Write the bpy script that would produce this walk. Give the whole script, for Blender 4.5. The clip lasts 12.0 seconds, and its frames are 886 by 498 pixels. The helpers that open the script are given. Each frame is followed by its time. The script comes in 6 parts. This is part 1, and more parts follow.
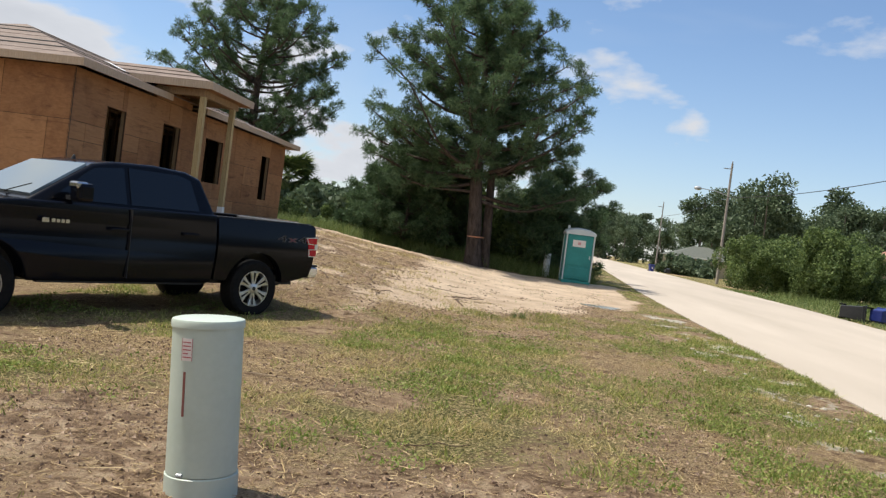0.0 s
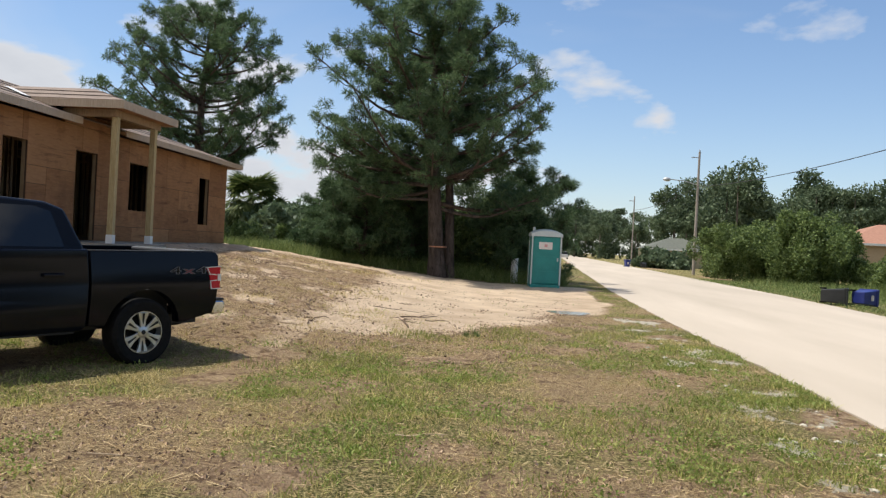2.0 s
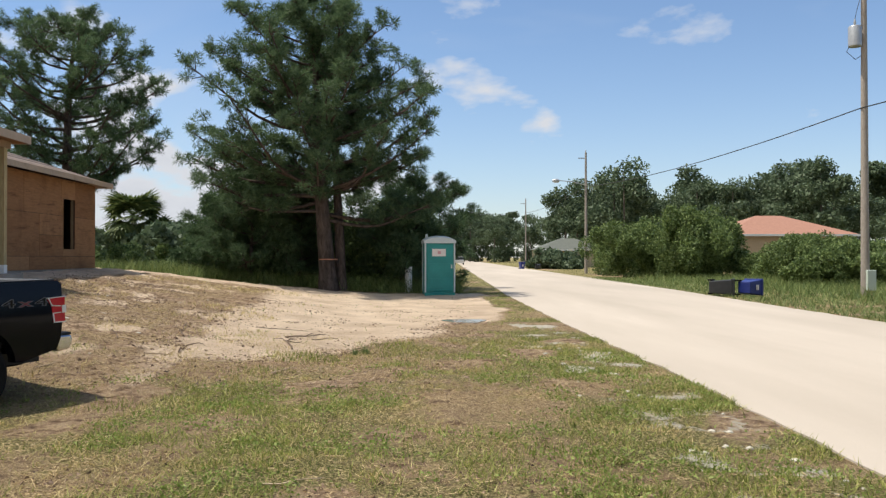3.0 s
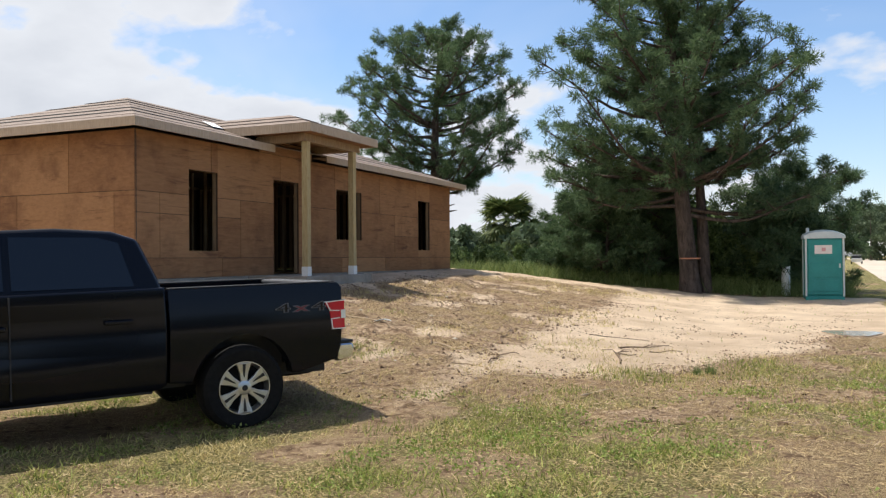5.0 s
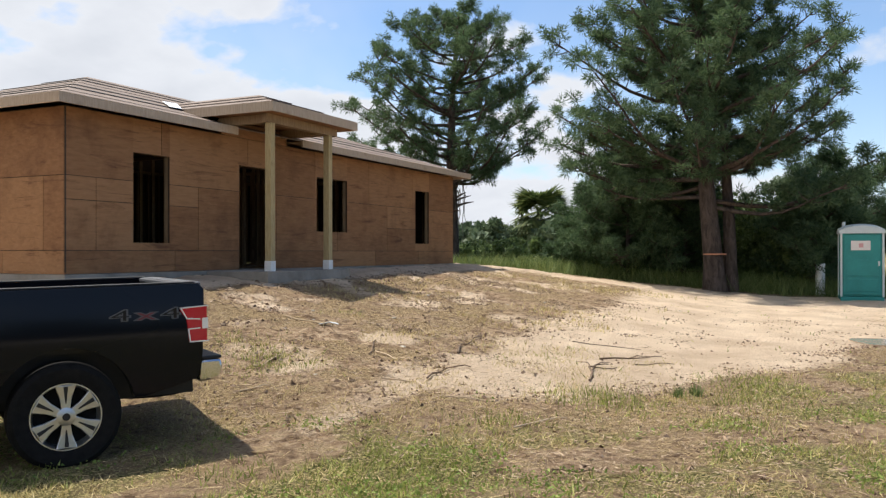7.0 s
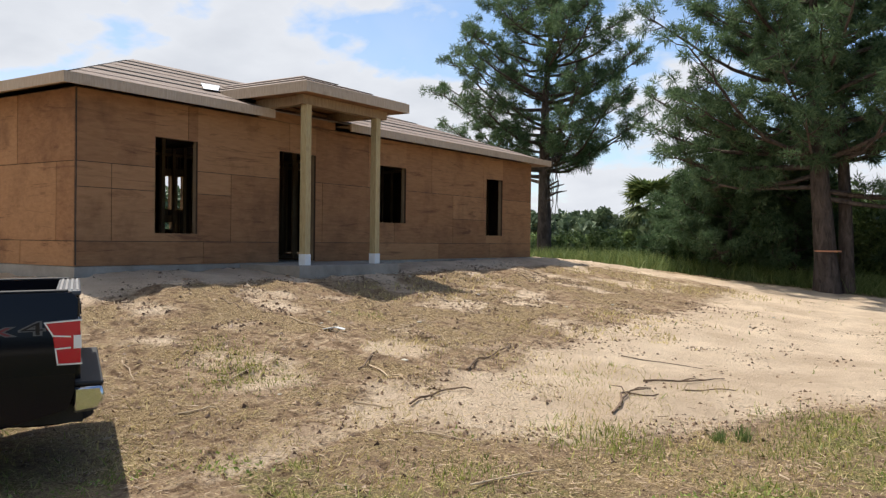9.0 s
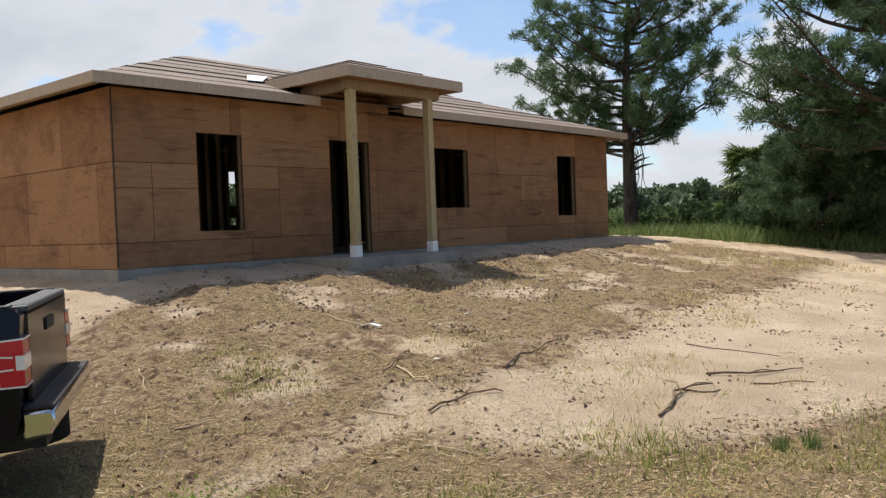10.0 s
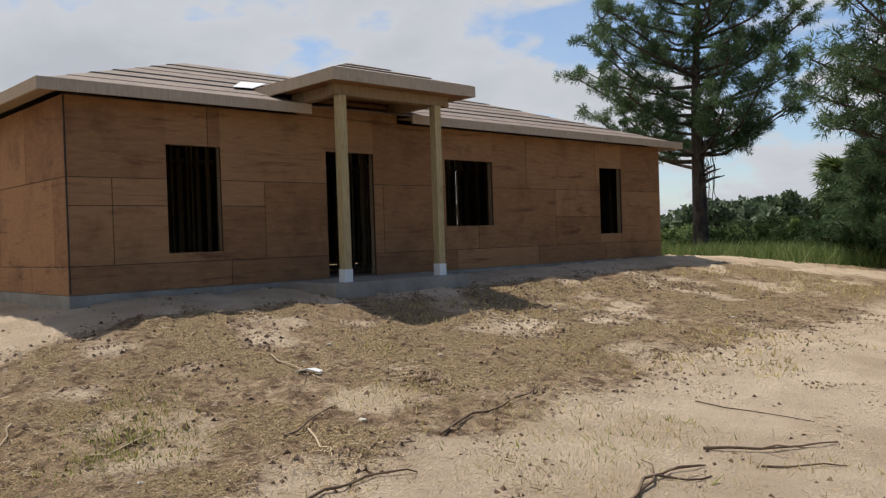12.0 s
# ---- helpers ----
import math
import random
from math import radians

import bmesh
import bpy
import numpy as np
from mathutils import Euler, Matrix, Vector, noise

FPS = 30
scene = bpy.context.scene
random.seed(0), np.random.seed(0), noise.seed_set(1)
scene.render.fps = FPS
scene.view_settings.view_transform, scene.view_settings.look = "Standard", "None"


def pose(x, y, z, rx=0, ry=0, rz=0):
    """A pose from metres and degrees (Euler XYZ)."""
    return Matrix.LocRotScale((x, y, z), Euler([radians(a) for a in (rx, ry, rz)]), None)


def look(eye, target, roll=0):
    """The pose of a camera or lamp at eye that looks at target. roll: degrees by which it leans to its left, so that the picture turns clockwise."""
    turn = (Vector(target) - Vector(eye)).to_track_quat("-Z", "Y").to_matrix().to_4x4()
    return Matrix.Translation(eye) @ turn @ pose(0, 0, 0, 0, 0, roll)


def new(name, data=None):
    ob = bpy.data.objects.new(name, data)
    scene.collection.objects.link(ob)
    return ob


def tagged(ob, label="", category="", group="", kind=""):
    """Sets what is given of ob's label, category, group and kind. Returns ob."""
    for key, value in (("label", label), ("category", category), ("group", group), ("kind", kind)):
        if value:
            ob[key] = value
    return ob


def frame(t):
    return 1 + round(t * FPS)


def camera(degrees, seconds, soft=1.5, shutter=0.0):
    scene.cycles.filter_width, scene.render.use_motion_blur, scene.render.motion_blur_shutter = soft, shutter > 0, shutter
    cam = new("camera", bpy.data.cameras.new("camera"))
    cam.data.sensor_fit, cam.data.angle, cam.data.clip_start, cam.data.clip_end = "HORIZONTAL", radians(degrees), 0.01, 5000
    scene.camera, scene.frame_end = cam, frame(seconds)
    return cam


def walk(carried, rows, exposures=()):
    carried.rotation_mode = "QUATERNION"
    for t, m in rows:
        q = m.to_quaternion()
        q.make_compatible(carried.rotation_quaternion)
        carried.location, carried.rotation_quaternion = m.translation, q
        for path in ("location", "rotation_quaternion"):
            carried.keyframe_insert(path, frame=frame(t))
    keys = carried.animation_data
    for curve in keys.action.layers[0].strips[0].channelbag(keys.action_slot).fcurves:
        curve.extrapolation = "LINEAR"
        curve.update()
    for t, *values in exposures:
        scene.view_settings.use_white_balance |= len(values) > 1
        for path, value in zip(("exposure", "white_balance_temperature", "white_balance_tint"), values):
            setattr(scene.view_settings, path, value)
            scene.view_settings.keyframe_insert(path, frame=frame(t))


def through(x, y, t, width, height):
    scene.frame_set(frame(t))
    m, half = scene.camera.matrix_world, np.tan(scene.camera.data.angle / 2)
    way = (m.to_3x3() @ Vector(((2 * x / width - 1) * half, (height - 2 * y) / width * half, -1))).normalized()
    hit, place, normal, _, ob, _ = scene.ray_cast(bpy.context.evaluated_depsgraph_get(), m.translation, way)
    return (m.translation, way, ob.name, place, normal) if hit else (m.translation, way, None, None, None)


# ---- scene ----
cam = camera(55.5, 12.0, soft=1.3)
PATH = [
    (0, (-0.074, -0.457, 1.662), (-0.3, 1.53, 1.627), 7.3),
    (0.5, (0.097, 0.009, 1.668), (-0.334, 1.962, 1.655), 6.3),
    (0.8, (0.17, 0.322, 1.718), (-0.332, 2.258, 1.722), 3.1),
    (1, (0.214, 0.529, 1.733), (-0.282, 2.466, 1.766), 3.6),
    (1.5, (0.27, 0.991, 1.773), (0.007, 2.973, 1.805), 2.5),
    (2, (0.411, 1.343, 1.778), (0.235, 3.335, 1.77), 3.0),
    (2.5, (0.429, 1.834, 1.779), (0.356, 3.833, 1.774), 2.9),
    (3, (0.563, 2.236, 1.798), (0.631, 4.235, 1.818), -0.0),
    (3.5, (0.64, 2.702, 1.837), (0.504, 4.697, 1.878), 1.2),
    (3.7, (0.648, 2.923, 1.829), (0.393, 4.906, 1.872), 1.8),
    (5.3, (0.985, 4.728, 1.762), (0.166, 6.553, 1.783), -0.6),
    (5.5, (1.011, 4.939, 1.765), (0.207, 6.77, 1.776), 0.2),
    (6, (0.981, 5.596, 1.811), (0.174, 7.426, 1.817), 1.3),
    (6.5, (1.278, 6.111, 1.782), (0.437, 7.925, 1.79), 0.2),
    (8.3, (1.372, 7.944, 1.834), (0.352, 9.664, 1.814), 2.1),
    (8.5, (1.467, 8.15, 1.851), (0.401, 9.843, 1.825), 1.6),
    (9, (1.641, 8.639, 1.91), (0.525, 10.298, 1.889), 0.7),
    (9.5, (1.765, 9.191, 1.935), (0.564, 10.79, 1.894), 0.6),
    (10, (1.742, 9.744, 1.949), (0.44, 11.261, 1.889), -2.1),
    (10.5, (1.757, 10.35, 1.966), (0.382, 11.802, 1.906), -1.5),
    (11, (1.627, 10.913, 1.961), (0.213, 12.325, 1.889), -1.2),
    (11.5, (1.637, 11.403, 1.998), (0.237, 12.831, 1.974), -1.3),
    (12, (1.601, 11.937, 2.039), (0.151, 13.314, 2.016), -1.9),
]
EXPOSURES = [(0.0, 0.12), (3.0, 0.1), (3.5, 0.14), (5.5, 0.38), (9.0, 0.32), (10.0, 0.18), (10.7, 0.16), (11.5, 0.14), (12.0, -0.12)]
walk(cam, [(t, look(eye, target, roll)) for t, eye, target, roll in PATH], EXPOSURES)

# ---- sun and sky ----
SUN_WAY = Vector((-0.45, 0.03, 1.0)).normalized()
sun_data = bpy.data.lights.new("sun", "SUN")
sun_data.energy, sun_data.angle, sun_data.color = 5.0, radians(0.6), (1.0, 0.94, 0.84)
sun = new("sun", sun_data)
sun.matrix_world = look(SUN_WAY * 60, (0, 0, 0))

world = bpy.data.worlds.new("world")
scene.world = world
world.use_nodes = True
wn, wl = world.node_tree.nodes, world.node_tree.links
wn.clear()
SKY_LIGHT = 0.135


def sky_node(kind, **inputs):
    n = wn.new(kind)
    for k, v in inputs.items():
        n.inputs[k].default_value = v
    return n


def sky_math(op, a, b=None):
    n = wn.new("ShaderNodeMath")
    n.operation = op
    for i, v in enumerate((a, b)):
        if v is None:
            continue
        if isinstance(v, (int, float)):
            n.inputs[i].default_value = v
        else:
            wl.new(v, n.inputs[i])
    return n.outputs[0]


sky = wn.new("ShaderNodeTexSky")
sky.sky_type, sky.sun_disc = "NISHITA", False
sky.sun_elevation = math.asin(SUN_WAY.z)
sky.sun_rotation = math.atan2(SUN_WAY.x, SUN_WAY.y)
sky.air_density, sky.dust_density, sky.ozone_density = 1.0, 0.4, 5.0
coord = wn.new("ShaderNodeTexCoord")
split = wn.new("ShaderNodeSeparateXYZ")
wl.new(coord.outputs["Generated"], split.inputs[0])
# clouds lie on a flat deck: direction divided by its height
deck = sky_math("ADD", sky_math("MAXIMUM", split.outputs["Z"], 0.0), 0.38)
plane = wn.new("ShaderNodeCombineXYZ")
wl.new(sky_math("DIVIDE", split.outputs["X"], deck), plane.inputs["X"])
wl.new(sky_math("DIVIDE", split.outputs["Y"], deck), plane.inputs["Y"])
wl.new(sky_math("MULTIPLY", split.outputs["Z"], 1.6), plane.inputs["Z"])
puffs = sky_node("ShaderNodeTexNoise", Scale=2.9, Detail=9.0, Roughness=0.52, Distortion=0.1)
wl.new(plane.outputs[0], puffs.inputs["Vector"])
veil = sky_node("ShaderNodeTexNoise", Scale=0.8, Detail=5.0, Roughness=0.6, Distortion=0.6)
wl.new(plane.outputs[0], veil.inputs["Vector"])
# more cloud towards the west; unseen southern cloud added to brighten the side wall
west = sky_math("ADD", sky_math("ADD", sky_math("MULTIPLY", split.outputs["X"], -0.2), sky_math("MULTIPLY", split.outputs["Y"], -0.13)), 0.07)
amount = sky_math("ADD", puffs.outputs["Fac"], west)
ramp = wn.new("ShaderNodeValToRGB")
ramp.color_ramp.elements[0].position, ramp.color_ramp.elements[1].position = 0.515, 0.6
wl.new(amount, ramp.inputs[0])
ramp2 = wn.new("ShaderNodeValToRGB")
ramp2.color_ramp.elements[0].position, ramp2.color_ramp.elements[1].position = 0.5, 0.9
wl.new(sky_math("ADD", veil.outputs["Fac"], west), ramp2.inputs[0])
both = sky_math("MAXIMUM", ramp.outputs[0], sky_math("MULTIPLY", ramp2.outputs[0], 0.5))
haze = sky_math("POWER", sky_math("SUBTRACT", 1.0, sky_math("MAXIMUM", split.outputs["Z"], 0.0)), 9.0)
both = sky_math("MINIMUM", sky_math("ADD", both, sky_math("MULTIPLY", haze, 0.42)), 1.0)
mixer = wn.new("ShaderNodeMix")
mixer.data_type = "RGBA"
wl.new(both, mixer.inputs["Factor"])
wl.new(sky.outputs[0], mixer.inputs["A"])
shade = wn.new("ShaderNodeValToRGB")
shade.color_ramp.elements[0].position, shade.color_ramp.elements[1].position = 0.5, 0.8
shade.color_ramp.elements[0].color, shade.color_ramp.elements[1].color = (0.92, 0.94, 0.97, 1), (0.7, 0.73, 0.78, 1)
wl.new(amount, shade.inputs[0])
bright = wn.new("ShaderNodeMix")
bright.data_type, bright.blend_type = "RGBA", "MULTIPLY"
bright.inputs["Factor"].default_value = 1.0
bright.inputs["B"].default_value = (5.6, 5.65, 5.8, 1)
wl.new(shade.outputs[0], bright.inputs["A"])
wl.new(bright.outputs["Result"], mixer.inputs["B"])
back = sky_node("ShaderNodeBackground", Strength=SKY_LIGHT)
wl.new(mixer.outputs["Result"], back.inputs["Color"])
wl.new(back.outputs[0], wn.new("ShaderNodeOutputWorld").inputs[0])

# ---- builders ----
class Shape:
    """Collects vertices and faces of one mesh."""

    def __init__(self):
        self.v, self.f = [], []

    def box(self, x0, x1, y0, y1, z0, z1):
        n = len(self.v)
        self.v += [(x, y, z) for z in (z0, z1) for y in (y0, y1) for x in (x0, x1)]
        self.f += [tuple(n + i for i in q) for q in ((0, 2, 3, 1), (4, 5, 7, 6), (0, 1, 5, 4), (2, 6, 7, 3), (0, 4, 6, 2), (1, 3, 7, 5))]
        return self

    def slab(self, quad, thick):
        """A plate under four or three corners, with thickness straight down."""
        n, k = len(self.v), len(quad)
        self.v += [tuple(p) for p in quad] + [(p[0], p[1], p[2] - thick) for p in quad]
        self.f += [tuple(range(n, n + k)), tuple(range(n + 2 * k - 1, n + k - 1, -1))]
        self.f += [(n + i, n + k + i, n + k + (i + 1) % k, n + (i + 1) % k) for i in range(k)]
        return self

    def tube(self, pts, radii, sides=8, caps=True):
        pts = [Vector(p) for p in pts]
        n = len(self.v)
        side = None
        for i, p in enumerate(pts):
            d = (pts[min(i + 1, len(pts) - 1)] - pts[max(i - 1, 0)]).normalized()
            if side is None or abs(side.dot(d)) > 0.95:
                side = d.orthogonal()
            side = (side - d * side.dot(d)).normalized()
            up = d.cross(side)
            r = radii[i] if isinstance(radii, (list, tuple)) else radii
            for k in range(sides):
                a = 2 * math.pi * k / sides
                self.v.append(tuple(p + side * (r * math.cos(a)) + up * (r * math.sin(a))))
        for i in range(len(pts) - 1):
            for k in range(sides):
                a, b = n + i * sides + k, n + i * sides + (k + 1) % sides
                self.f.append((a, b, b + sides, a + sides))
        if caps:
            self.f.append(tuple(range(n + sides - 1, n - 1, -1)))
            self.f.append(tuple(range(n + (len(pts) - 1) * sides, n + len(pts) * sides)))
        return self

    def lathe(self, profile, sides=24, axis="z", centre=(0, 0, 0)):
        """Turns (radius, along) pairs round an axis."""
        n = len(self.v)
        for r, h in profile:
            for k in range(sides):
                a = 2 * math.pi * k / sides
                c, s = r * math.cos(a), r * math.sin(a)
                p = (c, s, h) if axis == "z" else ((c, h, s) if axis == "y" else (h, c, s))
                self.v.append(tuple(p[i] + centre[i] for i in range(3)))
        for i in range(len(profile) - 1):
            for k in range(sides):
                a, b = n + i * sides + k, n + i * sides + (k + 1) % sides
                self.f.append((a, b, b + sides, a + sides))
        self.f.append(tuple(range(n + sides - 1, n - 1, -1)))
        m = n + (len(profile) - 1) * sides
        self.f.append(tuple(range(m, m + sides)))
        return self

    def prism(self, outline, v0, v1):
        """An outline of (x, z) pairs drawn out along y from v0 to v1."""
        n, k = len(self.v), len(outline)
        self.v += [(x, v0, z) for x, z in outline] + [(x, v1, z) for x, z in outline]
        self.f += [tuple(range(n, n + k)), tuple(range(n + 2 * k - 1, n + k - 1, -1))]
        self.f += [(n + i, n + k + i, n + k + (i + 1) % k, n + (i + 1) % k) for i in range(k)]
        return self

    def mesh(self, name):
        me = bpy.data.meshes.new(name)
        me.from_pydata(self.v, [], self.f)
        bm = bmesh.new()
        bm.from_mesh(me)
        bmesh.ops.recalc_face_normals(bm, faces=bm.faces)
        bm.to_mesh(me)
        bm.free()
        return me


def smooth(me, angle=40):
    me.polygons.foreach_set("use_smooth", [True] * len(me.polygons))
    me.set_sharp_from_angle(angle=radians(angle))
    return me


def part(name, shape, material, parent=None, label="", off=(0, 0, 0), round_edge=0.0, soft_angle=0, kind=""):
    """One mesh object, under its thing or part; off is the parent's place in the coordinates of the shape."""
    me = shape.mesh(name) if isinstance(shape, Shape) else shape
    if any(off):
        me.transform(Matrix.Translation(-Vector(off)))
    if not me.materials:
        me.materials.append(material)
    if soft_angle:
        smooth(me, soft_angle)
    ob = new(name, me)
    if parent:
        ob.parent = parent
    if round_edge:
        mod = ob.modifiers.new("bevel", "BEVEL")
        mod.width, mod.segments, mod.limit_method, mod.angle_limit = round_edge, 2, "ANGLE", radians(35)
        mod.harden_normals = False
    return tagged(ob, label=label, kind=kind)


def thing(name, place, label, category, group="", kind="", rz=0):
    ob = new(name)
    ob.matrix_basis = pose(*place, 0, 0, rz)
    ob.empty_display_size = 0.2
    return tagged(ob, label, category, group, kind)


def cloud_mesh(name, tris, material):
    """A mesh of loose triangles from an array of N x 3 x 3."""
    tris = np.ascontiguousarray(tris, dtype=np.float32)
    n = len(tris)
    me = bpy.data.meshes.new(name)
    me.vertices.add(3 * n)
    me.vertices.foreach_set("co", tris.ravel())
    me.loops.add(3 * n)
    me.loops.foreach_set("vertex_index", np.arange(3 * n, dtype=np.int32))
    me.polygons.add(n)
    me.polygons.foreach_set("loop_start", np.arange(0, 3 * n, 3, dtype=np.int32))
    me.update(calc_edges=True)
    me.materials.append(material)
    return me


RNG = np.random.default_rng(7)


def unit(a):
    return a / np.maximum(np.linalg.norm(a, axis=-1, keepdims=True), 1e-6)


def leaves(centres, size, stretch=1.6, droop=0.0):
    """A loose triangle leaf at each centre, turned at random."""
    n = len(centres)
    d = unit(RNG.normal(size=(n, 3)) + np.array([0, 0, -droop]))
    s = unit(np.cross(d, RNG.normal(size=(n, 3))))
    size = size * RNG.uniform(0.6, 1.4, (n, 1))
    a = centres - d * size * stretch * 0.5
    return np.stack([a + s * size * 0.5, a - s * size * 0.5, centres + d * size * stretch * 0.5], 1)


# ---- materials ----
def material(name, base, rough=0.6, metal=0.0, spec=0.5, coat=0.0):
    m = bpy.data.materials.new(name)
    m.use_nodes = True
    b = m.node_tree.nodes["Principled BSDF"]
    b.inputs["Base Color"].default_value = (*base, 1)
    b.inputs["Roughness"].default_value, b.inputs["Metallic"].default_value = rough, metal
    b.inputs["Specular IOR Level"].default_value = spec
    b.inputs["Coat Weight"].default_value = coat
    b.inputs["Coat Roughness"].default_value = 0.05
    return m


def node(m, kind, links=(), **values):
    n = m.node_tree.nodes.new(kind)
    for k, v in values.items():
        n.inputs[k].default_value = v
    for k, out in links:
        m.node_tree.links.new(out, n.inputs[k])
    return n


def noise_of(m, scale, detail=4.0, rough=0.55, stretch=(1, 1, 1), distort=0.0, space="Object"):
    c = node(m, "ShaderNodeTexCoord")
    mp = node(m, "ShaderNodeMapping", [("Vector", c.outputs[space])], Scale=stretch)
    return node(m, "ShaderNodeTexNoise", [("Vector", mp.outputs[0])], Scale=scale, Detail=detail, Roughness=rough, Distortion=distort).outputs["Fac"]


def ramp_of(m, fac, stops):
    r = node(m, "ShaderNodeValToRGB", [("Fac", fac)])
    els = r.color_ramp.elements
    while len(els) < len(stops):
        els.new(0.5)
    for e, (p, c) in zip(els, stops):
        e.position = p
        e.color = (*c, 1) if len(c) == 3 else c
    return r.outputs["Color"]


def mix_of(m, fac, a, b, mode="MIX"):
    n = m.node_tree.nodes.new("ShaderNodeMix")
    n.data_type, n.blend_type = "RGBA", mode
    for key, v in (("Factor", fac), ("A", a), ("B", b)):
        if isinstance(v, (int, float)):
            n.inputs[key].default_value = v
        elif isinstance(v, tuple):
            n.inputs[key].default_value = (*v, 1)
        else:
            m.node_tree.links.new(v, n.inputs[key])
    return n.outputs["Result"]


def math_of(m, op, a, b=0.0, clamp=False):
    n = m.node_tree.nodes.new("ShaderNodeMath")
    n.operation, n.use_clamp = op, clamp
    for i, v in enumerate((a, b)):
        if isinstance(v, (int, float)):
            n.inputs[i].default_value = v
        else:
            m.node_tree.links.new(v, n.inputs[i])
    return n.outputs[0]


def paint(m, colour=None, rough=None, bump=None, strength=0.3, distance=0.02):
    b = m.node_tree.nodes["Principled BSDF"]
    if colour is not None:
        m.node_tree.links.new(colour, b.inputs["Base Color"])
    if rough is not None:
        m.node_tree.links.new(rough, b.inputs["Roughness"])
    if bump is not None:
        n = node(m, "ShaderNodeBump", [("Height", bump)], Strength=strength, Distance=distance)
        m.node_tree.links.new(n.outputs[0], b.inputs["Normal"])
    return m


def random_piece(m):
    return node(m, "ShaderNodeObjectInfo").outputs["Random"]


def random_island(m):
    return node(m, "ShaderNodeNewGeometry").outputs["Random Per Island"]


def attribute(m, name):
    n = m.node_tree.nodes.new("ShaderNodeAttribute")
    n.attribute_name = name
    return n.outputs["Fac"]


def plain(name, a, b, rough=0.6, scale=6.0, metal=0.0, spec=0.5, bump=0.15, coat=0.0):
    """Two tones mixed at two scales with a fine relief."""
    m = material(name, a, rough, metal, spec, coat)
    n1, n2 = noise_of(m, scale), noise_of(m, scale * 9)
    f = math_of(m, "ADD", math_of(m, "MULTIPLY", n1, 0.65), math_of(m, "MULTIPLY", n2, 0.35))
    return paint(m, ramp_of(m, f, [(0.35, a), (0.65, b)]), bump=n2, strength=bump, distance=0.01)


def leaf_material(name, dark, mid, light, through=0.25):
    m = material(name, mid, 0.55, spec=0.25)
    col = ramp_of(m, random_island(m), [(0.0, dark), (0.5, mid), (1.0, light)])
    big = noise_of(m, 0.35, 2.0)
    col = mix_of(m, ramp_of(m, big, [(0.35, (0.25, 0.25, 0.25)), (0.65, (0, 0, 0))]), col, dark)
    paint(m, col)
    nt = m.node_tree
    tr = node(m, "ShaderNodeBsdfTranslucent", [("Color", col)])
    ms = node(m, "ShaderNodeMixShader", Fac=through)
    nt.links.new(nt.nodes["Principled BSDF"].outputs[0], ms.inputs[1])
    nt.links.new(tr.outputs[0], ms.inputs[2])
    nt.links.new(ms.outputs[0], nt.nodes["Material Output"].inputs["Surface"])
    return m


def sheathing_material():
    m = material("plywood_sheathing", (0.4, 0.22, 0.1), 0.75, spec=0.2)
    grain = noise_of(m, 9.0, 6.0, 0.6, (1, 0.35, 2.2), 0.6)
    fine = noise_of(m, 60.0, 3.0, 0.6, (1, 0.3, 1.2))
    blot = noise_of(m, 1.3, 5.0, 0.65)
    col = ramp_of(m, grain, [(0.3, (0.23, 0.108, 0.048)), (0.5, (0.33, 0.165, 0.074)), (0.72, (0.42, 0.22, 0.105))])
    col = mix_of(m, 0.5, col, ramp_of(m, random_piece(m), [(0.0, (0.19, 0.097, 0.047)), (0.5, (0.28, 0.15, 0.072)), (1.0, (0.38, 0.215, 0.105))]))
    col = mix_of(m, ramp_of(m, blot, [(0.5, (0, 0, 0)), (0.75, (0.6, 0.6, 0.6))]), col, (0.1, 0.045, 0.024))
    streak = noise_of(m, 1.2, 6.0, 0.72, (0.45, 0.45, 5.0), 1.4)
    col = mix_of(m, ramp_of(m, streak, [(0.57, (0, 0, 0)), (0.68, (0.75, 0.75, 0.75))]), col, (0.12, 0.055, 0.03))
    return paint(m, col, bump=fine, strength=0.25, distance=0.006)


def timber_material(name, a, b):
    m = material(name, a, 0.7, spec=0.25)
    g = noise_of(m, 14.0, 5.0, 0.6, (3, 3, 0.35), 0.4)
    k = noise_of(m, 2.4, 2.0)
    col = ramp_of(m, g, [(0.3, a), (0.7, b)])
    col = mix_of(m, ramp_of(m, k, [(0.62, (0, 0, 0)), (0.75, (0.4, 0.4, 0.4))]), col, (a[0] * 0.5, a[1] * 0.45, a[2] * 0.4))
    return paint(m, col, bump=g, strength=0.2, distance=0.004)


def concrete_material(name, a, b):
    m = material(name, a, 0.85, spec=0.3)
    n1, n2 = noise_of(m, 1.8, 6.0, 0.65), noise_of(m, 45.0, 3.0)
    col = ramp_of(m, n1, [(0.3, a), (0.7, b)])
    col = mix_of(m, ramp_of(m, n2, [(0.55, (0, 0, 0)), (0.8, (0.3, 0.3, 0.3))]), col, (a[0] * 0.6, a[1] * 0.6, a[2] * 0.6))
    return paint(m, col, bump=n2, strength=0.35, distance=0.006)


def bark_material(name, a, b):
    m = material(name, a, 0.9, spec=0.2)
    v = noise_of(m, 7.0, 6.0, 0.65, (1, 1, 0.3), 0.8)
    return paint(m, ramp_of(m, v, [(0.35, a), (0.65, b)]), bump=v, strength=1.0, distance=0.08)


